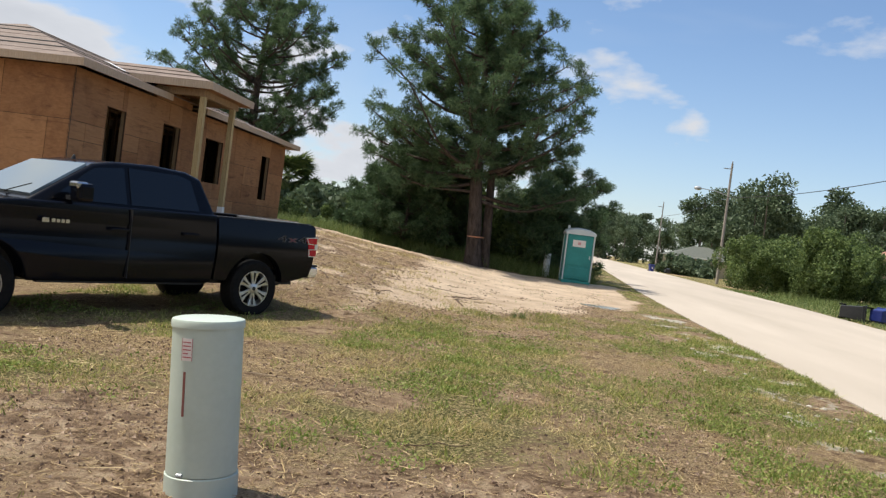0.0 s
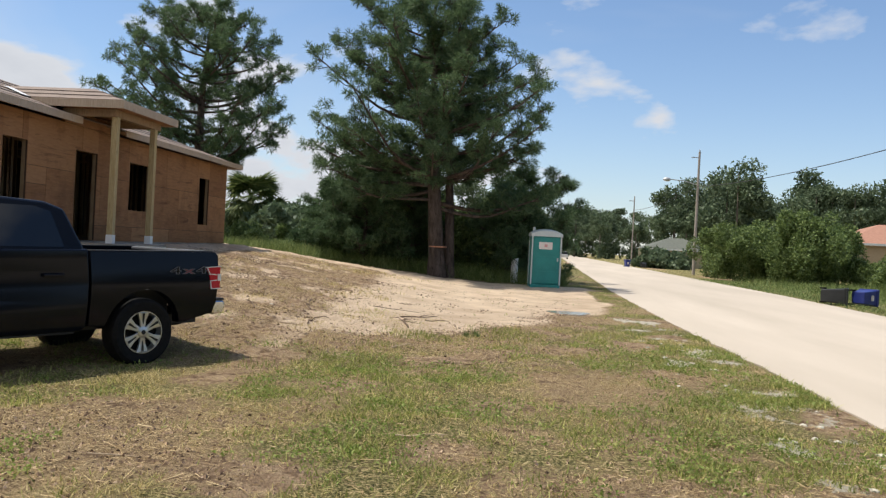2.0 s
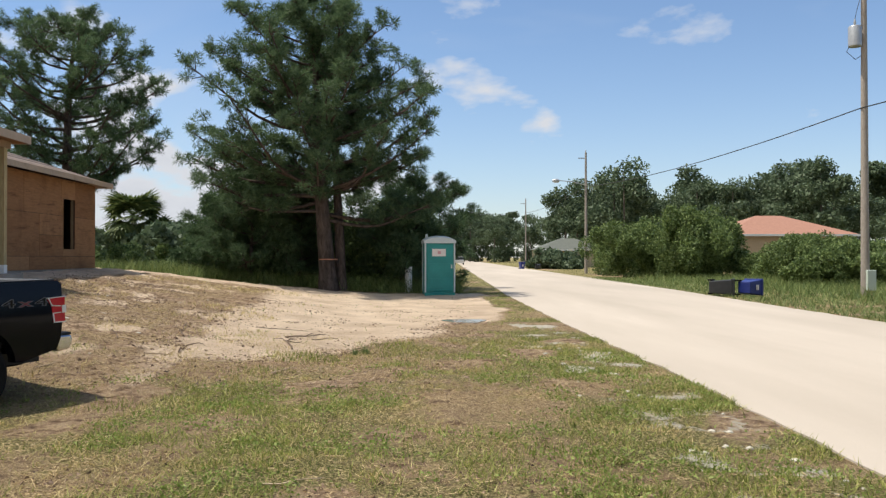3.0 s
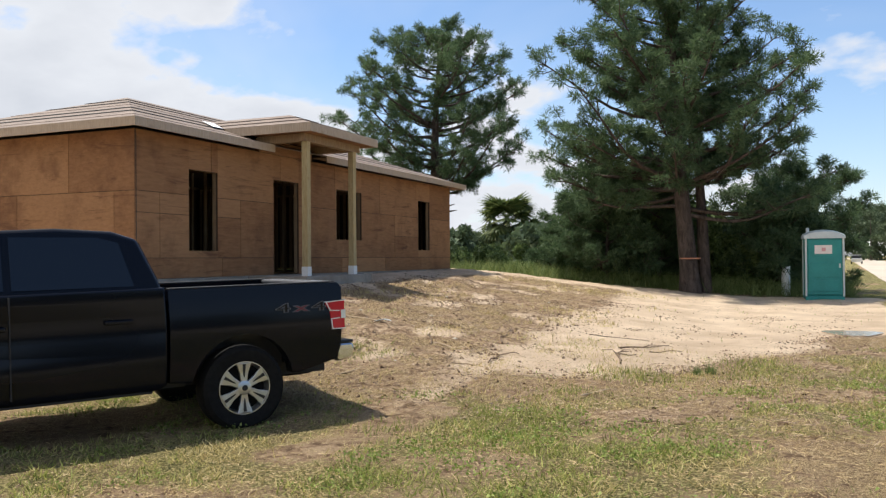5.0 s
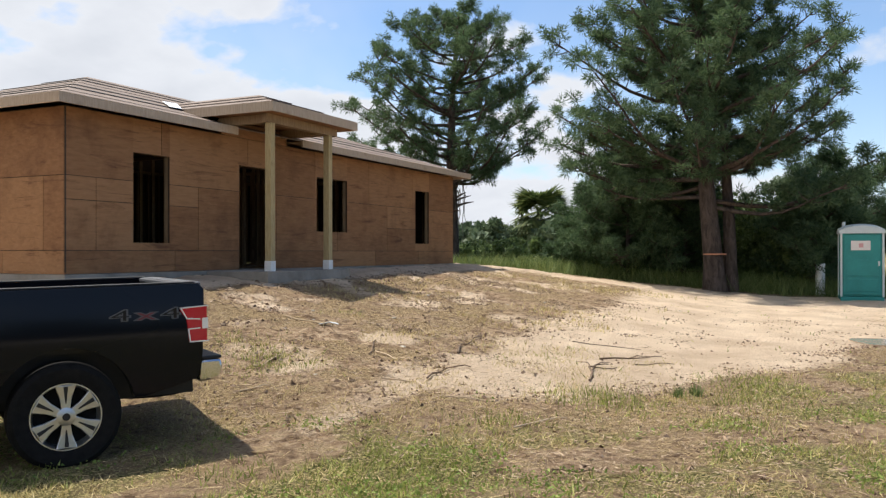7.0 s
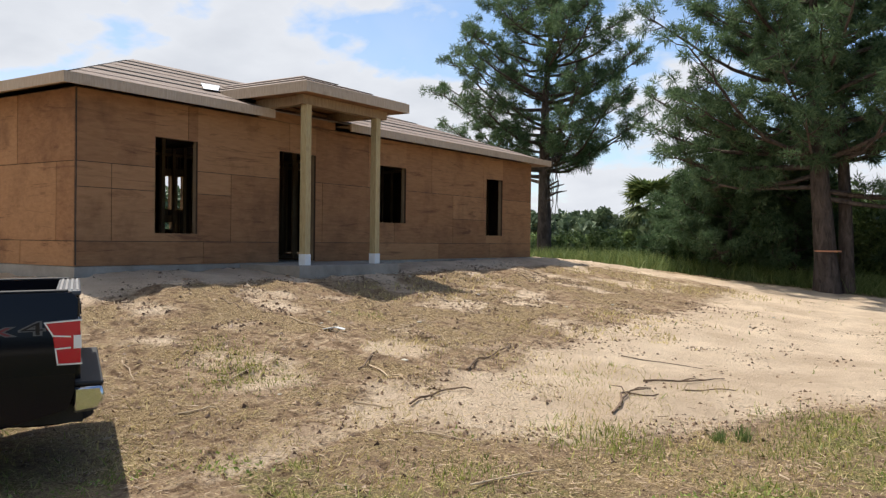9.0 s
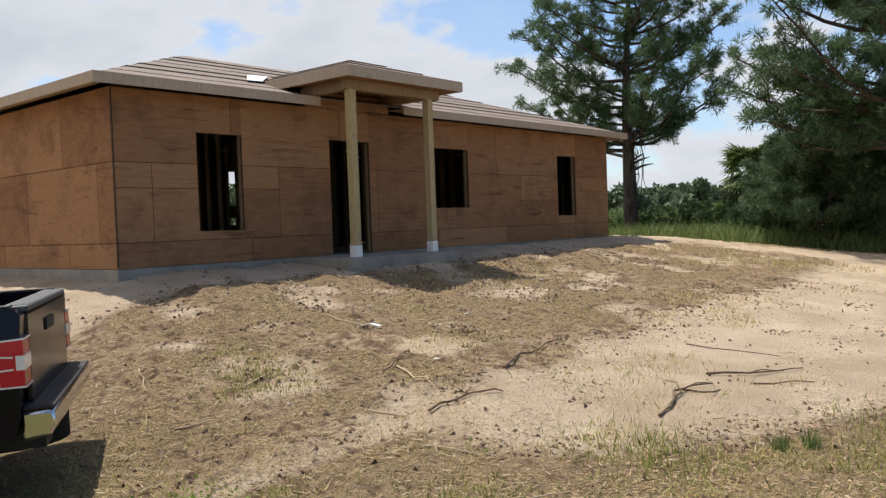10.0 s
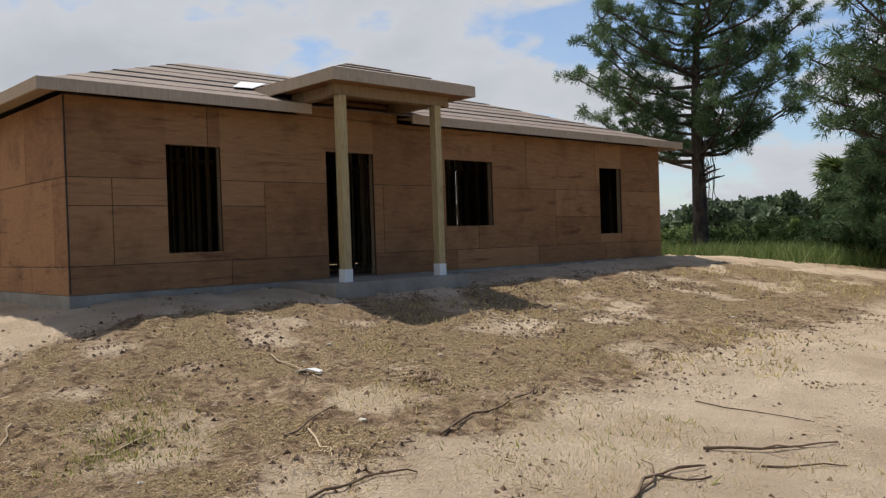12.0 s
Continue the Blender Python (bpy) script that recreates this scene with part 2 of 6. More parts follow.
def ground_material():
    m = material("lot_soil", (0.4, 0.3, 0.2), 0.95, spec=0.15)
    fine, mid = noise_of(m, 38.0, 5.0, 0.7), noise_of(m, 5.5, 6.0, 0.65, distort=0.5)
    big = noise_of(m, 0.9, 4.0, 0.6)
    fibre = noise_of(m, 22.0, 4.0, 0.7, (1, 4, 1), 1.5)
    fibre2 = noise_of(m, 24.0, 4.0, 0.7, (4, 1, 1), 1.5)
    both = math_of(m, "MAXIMUM", fibre, fibre2)

    def mask(name, spread, low=0.35, high=0.65):
        f = math_of(m, "ADD", attribute(m, name), math_of(m, "MULTIPLY", math_of(m, "SUBTRACT", mid, 0.5), spread))
        f = math_of(m, "ADD", f, math_of(m, "MULTIPLY", math_of(m, "SUBTRACT", fine, 0.5), spread * 0.6))
        return ramp_of(m, f, [(low, (0, 0, 0)), (high, (1, 1, 1))])

    soil = ramp_of(m, mid, [(0.35, (0.15, 0.095, 0.057)), (0.5, (0.37, 0.255, 0.16)), (0.64, (0.66, 0.5, 0.335))])
    sand = ramp_of(m, big, [(0.35, (0.6, 0.455, 0.32)), (0.65, (0.8, 0.64, 0.47))])
    sand = mix_of(m, ramp_of(m, fine, [(0.56, (0, 0, 0)), (0.75, (0.5, 0.5, 0.5))]), sand, (0.36, 0.25, 0.155))
    straw = ramp_of(m, both, [(0.46, (0.1, 0.064, 0.034)), (0.55, (0.4, 0.285, 0.155)), (0.68, (0.72, 0.57, 0.34))])
    # the dark low stop paints the shade between grass blades into the soil
    turf = ramp_of(m, fine, [(0.38, (0.045, 0.048, 0.016)), (0.5, (0.21, 0.185, 0.07)), (0.63, (0.58, 0.48, 0.23))])
    col = mix_of(m, mask("sand", 0.8), soil, sand)
    col = mix_of(m, mask("straw", 2.0), col, straw)
    col = mix_of(m, mask("turf", 1.3), col, turf)
    col = mix_of(m, mask("lime", 1.1, 0.45, 0.6), col, (0.58, 0.53, 0.43))
    return paint(m, col, bump=math_of(m, "ADD", fine, mid), strength=1.0, distance=0.08)


def road_material():
    m = material("road_surface", (0.46, 0.385, 0.305), 0.9, spec=0.2)
    fine, mid, big = noise_of(m, 70.0, 4.0, 0.7), noise_of(m, 3.0, 5.0, 0.65), noise_of(m, 0.4, 4.0, 0.6, (1, 0.15, 1))
    col = ramp_of(m, big, [(0.3, (0.42, 0.365, 0.3)), (0.7, (0.53, 0.465, 0.39))])
    col = mix_of(m, ramp_of(m, fine, [(0.5, (0, 0, 0)), (0.75, (0.4, 0.4, 0.4))]), col, (0.33, 0.27, 0.22))
    col = mix_of(m, ramp_of(m, mid, [(0.6, (0, 0, 0)), (0.75, (0.35, 0.35, 0.35))]), col, (0.48, 0.43, 0.36))
    return paint(m, col, bump=fine, strength=0.4, distance=0.008)


SHEATH = sheathing_material()
LUMBER = timber_material("new_lumber", (0.34, 0.255, 0.12), (0.5, 0.4, 0.215))
FASCIA = timber_material("fascia_board", (0.38, 0.29, 0.205), (0.5, 0.4, 0.3))
STUD = timber_material("stud_lumber", (0.22, 0.14, 0.075), (0.33, 0.23, 0.13))
# near-black backing: the shade in the gaps between sheets is put into its colour
CORE = plain("dark_backing", (0.05, 0.03, 0.02), (0.09, 0.055, 0.035), 0.9)
CONCRETE = concrete_material("slab_concrete", (0.21, 0.185, 0.155), (0.37, 0.335, 0.285))
FELT = plain("roof_board_brown", (0.15, 0.112, 0.09), (0.25, 0.19, 0.155), 0.8, 3.0)
FELT_DARK = plain("roof_felt_black", (0.015, 0.015, 0.016), (0.035, 0.033, 0.03), 0.85, 3.0)
WHITE_SHEET = plain("white_underlay", (0.75, 0.76, 0.78), (0.82, 0.83, 0.84), 0.4)
WHITE_PLASTIC = plain("white_plastic", (0.72, 0.73, 0.72), (0.8, 0.81, 0.8), 0.4)
PINE_BARK = bark_material("pine_bark", (0.045, 0.034, 0.028), (0.125, 0.096, 0.08))
GREY_BARK = bark_material("grey_bark", (0.09, 0.075, 0.06), (0.2, 0.175, 0.15))
NEEDLES = leaf_material("pine_needles", (0.05, 0.092, 0.045), (0.095, 0.155, 0.072), (0.175, 0.245, 0.115), 0.4)
LEAF = leaf_material("scrub_leaves", (0.065, 0.102, 0.034), (0.135, 0.195, 0.062), (0.25, 0.32, 0.11), 0.3)
# distance haze is put into these colours: greyer and bluer than the scrub leaves
WOODS = leaf_material("hazed_woodland_leaves", (0.058, 0.092, 0.05), (0.105, 0.148, 0.08), (0.175, 0.225, 0.13))
FROND = leaf_material("palm_fronds", (0.06, 0.09, 0.03), (0.11, 0.16, 0.05), (0.24, 0.27, 0.09))
TALL_GRASS = leaf_material("tall_grass", (0.085, 0.13, 0.036), (0.16, 0.22, 0.068), (0.3, 0.35, 0.13))
TURF = leaf_material("turf_blades", (0.12, 0.15, 0.032), (0.29, 0.325, 0.08), (0.6, 0.57, 0.2), 0.4)
DRY_TURF = leaf_material("dry_turf_blades", (0.28, 0.22, 0.08), (0.58, 0.47, 0.2), (0.82, 0.68, 0.36), 0.4)
WEED = leaf_material("weed_leaves", (0.13, 0.19, 0.035), (0.24, 0.32, 0.07), (0.42, 0.48, 0.15), 0.35)
STRAW = leaf_material("dry_straw", (0.22, 0.145, 0.065), (0.53, 0.385, 0.195), (0.8, 0.63, 0.36), 0.25)
STALK = leaf_material("dead_stalks", (0.11, 0.07, 0.04), (0.33, 0.23, 0.145), (0.68, 0.53, 0.36), 0.15)
TWIG = plain("dead_wood", (0.09, 0.058, 0.036), (0.2, 0.135, 0.085), 0.9, 8.0)
GROUND = ground_material()
ROAD = road_material()

# ---- the land ----
def ease(a, b, t):
    t = min(max((t - a) / (b - a), 0.0), 1.0)
    return t * t * (3 - 2 * t)


ROAD_LEFT, ROAD_WIDE = 4.1, 7.7


def bend(y):
    """How far the road has drifted to the east by y."""
    return 0.04 * max(y - 35.0, 0.0) if y < 400 else 14.6


def base_z(y):
    return 0.03 + 0.19 * ease(0, 15, y) + 0.15 * ease(18, 40, y)


def ground_z(x, y, rough=True):
    z = base_z(y)
    along = ease(10.8, 17.0, y) * (1 - 0.75 * ease(29.5, 44, y))
    if x < -17:
        slope = 1 - ease(-19, -30, x)
    elif x < -8.2:
        slope = 1.0
    else:
        slope = max(0.0, min(1.0, (-x - 0.4) / 7.8)) ** 1.32
    z += along * (0.93 * slope + 0.19 * ease(-7.8, -10.0, x))
    if rough and -14 < x < 4.0 and y < 45:
        p = Vector((x, y, 0))
        z += 0.035 * noise.noise(p * 0.9) + 0.02 * noise.noise(p * 2.7) + 0.010 * noise.noise(p * 7.0)
        heap = ease(-9.2, -8.0, x) * (1 - ease(-7.4, -5.2, x)) * ease(15, 16.5, y) * (1 - ease(27, 30, y))
        z += heap * (0.07 * noise.noise(p * 0.9 + Vector((3, 1, 0))) + 0.05 * noise.noise(p * 2.6))
        z += ease(-1.5, -4.0, x) * ease(12.5, 14, y) * (0.045 * noise.noise(p * 3.6) + 0.03 * noise.noise(p * 6.5))
    d = abs(x - (ROAD_LEFT + ROAD_WIDE / 2 + bend(y))) - ROAD_WIDE / 2
    z -= 0.07 * (1 - ease(-0.25, 0.0, d))
    if x > 9:
        z -= 0.05 * ease(0.3, 2.5, d) * (1 - ease(6, 12, d))
    # a hollow that holds a puddle
    z -= 0.09 * math.exp(-(((x - 1.8) / 0.55) ** 2 + ((y - 23.1) / 1.0) ** 2))
    return z


def lot_masks(x, y):
    """How sandy, straw-covered, grassy and limy the soil is."""
    x = x - 0.55
    p = Vector((x, y, 0))
    n1, n2 = noise.noise(p * 0.45 + Vector((9, 4, 0))), noise.noise(p * 1.3 + Vector((2, 7, 1)))
    edge = y - (14.2 + max(0.0, (x + 1.9)) * 2.35) if x > -3.2 else y - 12.6 + 0.12 * (x + 3.2)
    edge += 9.0 * ease(-6.6, -9.0, x)  # bare sand all round the house pad
    edge += 1.3 * n1 + 0.6 * n2
    built = ease(-2.0, 2.2, edge) * (1 - ease(35.0, 37.5, y + 1.2 * n1)) * (1 - ease(2.2, 3.0, x + 0.4 * n2))
    if x < -24 or y > 60:
        built = 0.0
    if x < -6:
        built *= 1 - ease(33.5, 36, y + n1)
    slope = ease(-3.0, -4.6, x + 0.05 * (y - 15) + 0.9 * n1) * (1 - ease(-8.6, -9.6, x)) * (1 - ease(30, 34, y))
    n3 = noise.noise(p * 0.7 + Vector((5, 21, 2)))
    sand = built * (1 - 0.85 * slope * ease(-0.5, 0.15, n3 + 0.4 * n2 + 0.15 * ease(-6.6, -5.2, x)))
    straw = built * ((0.5 + 0.55 * n2 + 0.45 * n1) * slope) + 0.22 * built * max(0, n2 + 0.4 * n1)
    near = 1 - built
    far_right = ease(9.5, 10.5, x)
    turf = near * (0.52 + 0.55 * n1 + 0.4 * n2 + 0.25 * ease(1.2, 2.4, x))
    straw += near * (0.62 - 0.45 * n1 + 0.25 * n2)
    if y < 7.5 and x < 0.8:
        bare = (1 - ease(4.6, 6.4, y + 0.8 * n1)) * (1 - ease(-0.6, 0.8, x + n2))
        turf *= 1 - 0.85 * bare
        straw = straw * (1 - bare) + bare * (0.28 + 0.5 * n2)
    if y > 37 or far_right > 0.5 or x < -24:
        turf, straw = 0.9 + 0.2 * n1, 0.1
    # bare brown patches and worn mulch
    worn = ease(0.12, 0.42, noise.noise(p * 0.75 + Vector((31, 8, 0)))) * near
    turf *= 1 - 0.8 * worn
    straw = straw * (1 - 0.2 * worn)
    lime = 0.0
    if y < 22:
        lime = (ease(1.5, 2.4, x) * (1 - ease(3.1, 3.6, x))) * (0.36 + 0.75 * noise.noise(p * 1.9 + Vector((4, 4, 8))) + 0.25 * n2)
    return sand, max(0, min(1, straw)), max(0, min(1.1, turf)), max(0, lime)


def spread(lo, hi, step, out_lo, out_hi, grow=1.35):
    mid = list(np.arange(lo, hi + 1e-6, step))
    up, s, a = [], step, hi
    while a < out_hi:
        s *= grow
        a += s
        up.append(a)
    down, s, a = [], step, lo
    while a > out_lo:
        s *= grow
        a -= s
        down.append(a)
    return down[::-1] + mid + up


def build_ground():
    xs, ys = spread(-13.0, 4.7, 0.14, -1500, 1500, 1.22), spread(1.0, 36.0, 0.14, -900, 2600, 1.2)
    verts, masks = [], []
    for y in ys:
        for x in xs:
            verts.append((x, y, ground_z(x, y)))
            masks.append(lot_masks(x, y))
    w = len(xs)
    faces = [(j * w + i, j * w + i + 1, (j + 1) * w + i + 1, (j + 1) * w + i) for j in range(len(ys) - 1) for i in range(w - 1)]
    me = bpy.data.meshes.new("ground")
    me.from_pydata(verts, [], faces)
    me.polygons.foreach_set("use_smooth", [True] * len(faces))
    for k, name in enumerate(("sand", "straw", "turf", "lime")):
        a = me.attributes.new(name, "FLOAT", "POINT")
        a.data.foreach_set("value", [q[k] for q in masks])
    me.materials.append(GROUND)
    tagged(new("ground", me), "sandy building lot with patchy grass and dry straw", "ground", kind="structure")


def build_road():
    ys = list(np.arange(-60, 60, 0.25)) + [60 * 1.06 ** k for k in range(45)]
    s = Shape()
    cols = 9
    for y in ys:
        wob = 0.09 * noise.noise(Vector((0, y * 1.3, 5))) + 0.06 * noise.noise(Vector((0, y * 4, 9)))
        wob2 = 0.1 * noise.noise(Vector((8, y * 1.1, 5))) + 0.06 * noise.noise(Vector((8, y * 4, 9)))
        x0, x1 = ROAD_LEFT + bend(y) + wob, ROAD_LEFT + ROAD_WIDE + bend(y) + wob2
        z = base_z(y)
        s.v.append((x0, y, z - 0.12))
        for i in range(cols):
            f = i / (cols - 1)
            s.v.append((x0 + (x1 - x0) * f, y, z + 0.015 + 0.05 * (1 - (2 * f - 1) ** 2)))
        s.v.append((x1, y, z - 0.12))
    w = cols + 2
    s.f = [(j * w + i, j * w + i + 1, (j + 1) * w + i + 1, (j + 1) * w + i) for j in range(len(ys) - 1) for i in range(w - 1)]
    part("road", s, ROAD, soft_angle=30)
    tagged(bpy.data.objects["road"], "pale sun-bleached straight residential road without kerbs", "road", kind="structure")


build_ground()
build_road()

# ---- the unfinished house ----
FRONT_X, BACK_X, SIDE_Y, END_Y = -10.05, -17.33, 16.07, 30.62
SLAB_Z, WALL_TOP, EAVE = 1.46, 4.16, 0.40
HOUSE_AT = (-13.7, 23.3, 1.1)
EAVE_Z, PITCH = 4.25, 0.335
house = thing("house", HOUSE_AT, "unfinished house with bare plywood walls on a concrete slab", "house")


def cut_out(rect, holes):
    """The rest of a rectangle (a0, a1, z0, z1) once the holes are taken out."""
    rest = [rect]
    for h in holes:
        done = []
        for a0, a1, z0, z1 in rest:
            if h[0] >= a1 or h[1] <= a0 or h[2] >= z1 or h[3] <= z0:
                done.append((a0, a1, z0, z1))
                continue
            if h[0] > a0:
                done.append((a0, h[0], z0, z1))
            if h[1] < a1:
                done.append((h[1], a1, z0, z1))
            m0, m1 = max(a0, h[0]), min(a1, h[1])
            if h[2] > z0:
                done.append((m0, m1, z0, h[2]))
            if h[3] < z1:
                done.append((m0, m1, h[3], z1))
        rest = done
    return rest


def wall(name, along, at, inner, a0, a1, holes, seams, label):
    """A framed wall: dark solid backing, studs and plates, and plywood sheets nailed outside as pieces of their own."""
    out = 1 if at > inner else -1
    core = Shape()
    c0, c1 = sorted((at - out * 0.012, at - out * 0.05))

    def put(s, p0, p1, b0, b1, z0, z1):
        if along == "y":
            s.box(p0, p1, b0, b1, z0, z1)
        else:
            s.box(b0, b1, p0, p1, z0, z1)

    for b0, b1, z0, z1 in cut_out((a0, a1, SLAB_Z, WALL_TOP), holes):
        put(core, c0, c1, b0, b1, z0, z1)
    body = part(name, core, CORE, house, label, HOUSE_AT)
    frame_s = Shape()
    f0, f1 = sorted((at - out * 0.052, at - out * 0.14))
    for z0, z1 in ((SLAB_Z, SLAB_Z + 0.04), (WALL_TOP - 0.08, WALL_TOP)):
        for b0, b1, q0, q1 in cut_out((a0 + 0.15, a1 - 0.15, z0, z1), holes):
            put(frame_s, f0, f1, b0, b1, q0, q1)
    b = a0 + 0.16
    while b < a1 - 0.2:
        for r in cut_out((b, b + 0.038, SLAB_Z + 0.04, WALL_TOP - 0.08), [(h[0] - 0.02, h[1] + 0.02, h[2], h[3]) for h in holes]):
            put(frame_s, f0, f1, *r)
        b += 0.406
    for h in holes:
        for b0, b1 in ((h[0] - 0.042, h[0] - 0.004), (h[1] + 0.004, h[1] + 0.042)):
            put(frame_s, f0, f1, b0, b1, SLAB_Z + 0.04, WALL_TOP - 0.08)
        put(frame_s, f0, f1, h[0], h[1], h[3] + 0.003, h[3] + 0.2)
        if h[2] > SLAB_Z + 0.1:
            put(frame_s, f0, f1, h[0], h[1], h[2] - 0.042, h[2] - 0.003)
    part("stud_frame", frame_s, STUD, body, off=(0, 0, 0)).data.transform(Matrix.Translation(-Vector(HOUSE_AT)))
    p0, p1 = sorted((at, at - out * 0.0115))
    for rect in seams:
        g = 0.006
        for b0, b1, z0, z1 in cut_out((rect[0] + g, rect[1] - g, rect[2] + g, rect[3] - g), holes):
            s = Shape()
            put(s, p0, p1, b0, b1, z0, z1)
            part("sheathing_panel", s, SHEATH, body, off=HOUSE_AT)
    return body


def courses(a0, a1, levels, first):
    """Sheets in rows, each row broken every 2.44 m from its own start."""
    out = []
    for (z0, z1), start in zip(levels, first):
        edges = [a0]
        b = a0 + start
        while b < a1 - 0.3:
            edges.append(b)
            b += 2.44
        edges.append(a1)
        out += [(edges[i], edges[i + 1], z0, z1) for i in range(len(edges) - 1)]
    return out


LEVELS = [(SLAB_Z - 0.02, 1.83), (1.83, 3.05), (3.05, WALL_TOP)]
FRONT_HOLES = [(17.5, 18.38, 1.97, 3.56), (20.34, 21.37, SLAB_Z - 0.05, 3.59), (23.12, 24.45, 2.29, 3.57), (28.08, 28.95, 2.05, 3.58)]
front_seams = courses(SIDE_Y + 0.002, END_Y, LEVELS, (2.44, 0.62, 2.1))
extra = []
for r in front_seams:
    if abs(r[2] - 1.83) < 0.01 and r[0] < 17:
        extra += [(r[0], r[1], 1.83, 2.66), (r[0], r[1], 2.66, 3.05)]
    elif abs(r[2] - 1.83) < 0.01 and 25.5 < (r[0] + r[1]) / 2 < 28.5:
        extra += [(r[0], r[1], 1.83, 2.45), (r[0], r[1], 2.45, 3.05)]
    else:
        extra.append(r)
wall("wall_front", "y", FRONT_X, FRONT_X - 1, SIDE_Y + 0.002, END_Y, FRONT_HOLES, extra, "brown plywood front wall with open window and door holes")
SIDE_HOLES = []
wall("wall_side", "x", SIDE_Y, SIDE_Y + 1, BACK_X, FRONT_X - 0.014, SIDE_HOLES, courses(BACK_X, FRONT_X - 0.014, LEVELS, (0.9, 1.9, 0.8)), "brown plywood side wall in grazing sun")
wall("wall_end", "x", END_Y, END_Y - 1, BACK_X, FRONT_X - 0.014, [], courses(BACK_X, FRONT_X - 0.014, LEVELS, (1.2, 2.0, 0.7)), "brown plywood end wall")
BACK_HOLES = [(23.1, 23.44, 2.65, 3.55), (23.52, 23.85, 2.65, 3.55), (23.15, 23.6, 2.12, 2.3), (28.55, 29.1, 2.6, 3.5)]
wall("wall_back", "y", BACK_X, BACK_X + 1, SIDE_Y + 0.16, END_Y - 0.16, BACK_HOLES, courses(SIDE_Y + 0.16, END_Y - 0.16, LEVELS, (1.1, 2.2, 0.5)), "brown plywood back wall with open window holes")

corner = Shape().box(FRONT_X + 0.002, FRONT_X + 0.012, SIDE_Y + 0.004, SIDE_Y + 0.016, SLAB_Z, WALL_TOP)
part("corner_trim", corner, FELT_DARK, house, off=HOUSE_AT)
slab = Shape().box(BACK_X - 0.01, FRONT_X + 0.01, SIDE_Y - 0.01, END_Y + 0.01, 0.6, SLAB_Z - 0.022)
part("foundation", slab, CONCRETE, house, "grey concrete foundation stained with soil", HOUSE_AT, round_edge=0.01)
porch_slab = Shape().box(FRONT_X + 0.013, -8.55, 19.35, 22.2, 0.6, SLAB_Z - 0.03)
part("porch_slab", porch_slab, CONCRETE, house, off=HOUSE_AT, round_edge=0.01)

# partitions of open studs inside
for name, x0, x1, y0, y1 in (("x", -17.1, -10.4, 19.9, 19.99), ("x", -17.1, -10.4, 22.1, 22.19), ("x", -17.1, -10.4, 26.4, 26.49), ("y", -13.6, -13.51, 16.4, 19.8), ("y", -13.6, -13.51, 22.3, 30.3)):
    s = Shape()
    s.box(x0, x1, y0, y1, SLAB_Z - 0.02, SLAB_Z + 0.02).box(x0, x1, y0, y1, WALL_TOP - 0.08, WALL_TOP)
    lo, hi = (x0, x1) if name == "x" else (y0, y1)
    b = lo
    while b < hi - 0.04:
        if not (hi - 2.3 < b < hi - 1.2):
            if name == "x":
                s.box(b, b + 0.038, y0 + 0.001, y1 - 0.001, SLAB_Z + 0.02, WALL_TOP - 0.08)
            else:
                s.box(x0 + 0.001, x1 - 0.001, b, b + 0.038, SLAB_Z + 0.02, WALL_TOP - 0.08)
        b += 0.406
    part("partition_frame", s, STUD, house, off=HOUSE_AT)
# lid added under the roof, in the dark colour of the wall backing
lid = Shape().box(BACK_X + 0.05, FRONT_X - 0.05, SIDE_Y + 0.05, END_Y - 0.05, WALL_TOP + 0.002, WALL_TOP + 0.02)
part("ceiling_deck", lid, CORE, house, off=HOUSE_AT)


# the hip roof
EX0, EX1, EY0, EY1 = BACK_X - EAVE, FRONT_X + EAVE, SIDE_Y - EAVE - 0.03, END_Y + EAVE
RIDGE_X = (EX0 + EX1) / 2
RUN = EX1 - RIDGE_X
RIDGE_Z = EAVE_Z + 0.02 + RUN * PITCH


def roof_course(name, a, b, ridge_a, ridge_b, count, material_, lift=0.0):
    """Overlapping board courses on one slope: a-b along the eave, ridge_a-ridge_b above it."""
    a, b, ra, rb = Vector(a), Vector(b), Vector(ridge_a), Vector(ridge_b)
    for k in range(count):
        f0, f1 = k / count, min(1.0, (k + 1) / count + 0.01)
        q = [a.lerp(ra, f0), b.lerp(rb, f0), b.lerp(rb, f1), a.lerp(ra, f1)]
        q = [p + Vector((0, 0, lift + (0.016 if i < 2 else 0.006))) for i, p in enumerate(q)]
        if (q[2] - q[3]).length < 0.05:
            q = q[:3]
        part("roof_board", Shape().slab(q, 0.02), material_, roof, off=HOUSE_AT)


deck = Shape()
A, B, C, D = (EX1, EY0, EAVE_Z), (EX1, EY1, EAVE_Z), (EX0, EY1, EAVE_Z), (EX0, EY0, EAVE_Z)
R0, R1 = (RIDGE_X, EY0 + RUN, RIDGE_Z), (RIDGE_X, EY1 - RUN, RIDGE_Z)
deck.v += [A, B, C, D, R0, R1]
deck.f += [(0, 1, 5, 4), (1, 2, 5), (2, 3, 4, 5), (3, 0, 4)]
roof = part("roof", deck, FELT_DARK, house, "low hip roof of brown boards over black felt", HOUSE_AT)
roof_course("front", A, B, R0, R1, 7, FELT)
roof_course("left", D, A, R0, R0, 7, FELT)
roof_course("end", B, C, R1, R1, 7, FELT)
roof_course("back", C, D, R1, R0, 7, FELT)
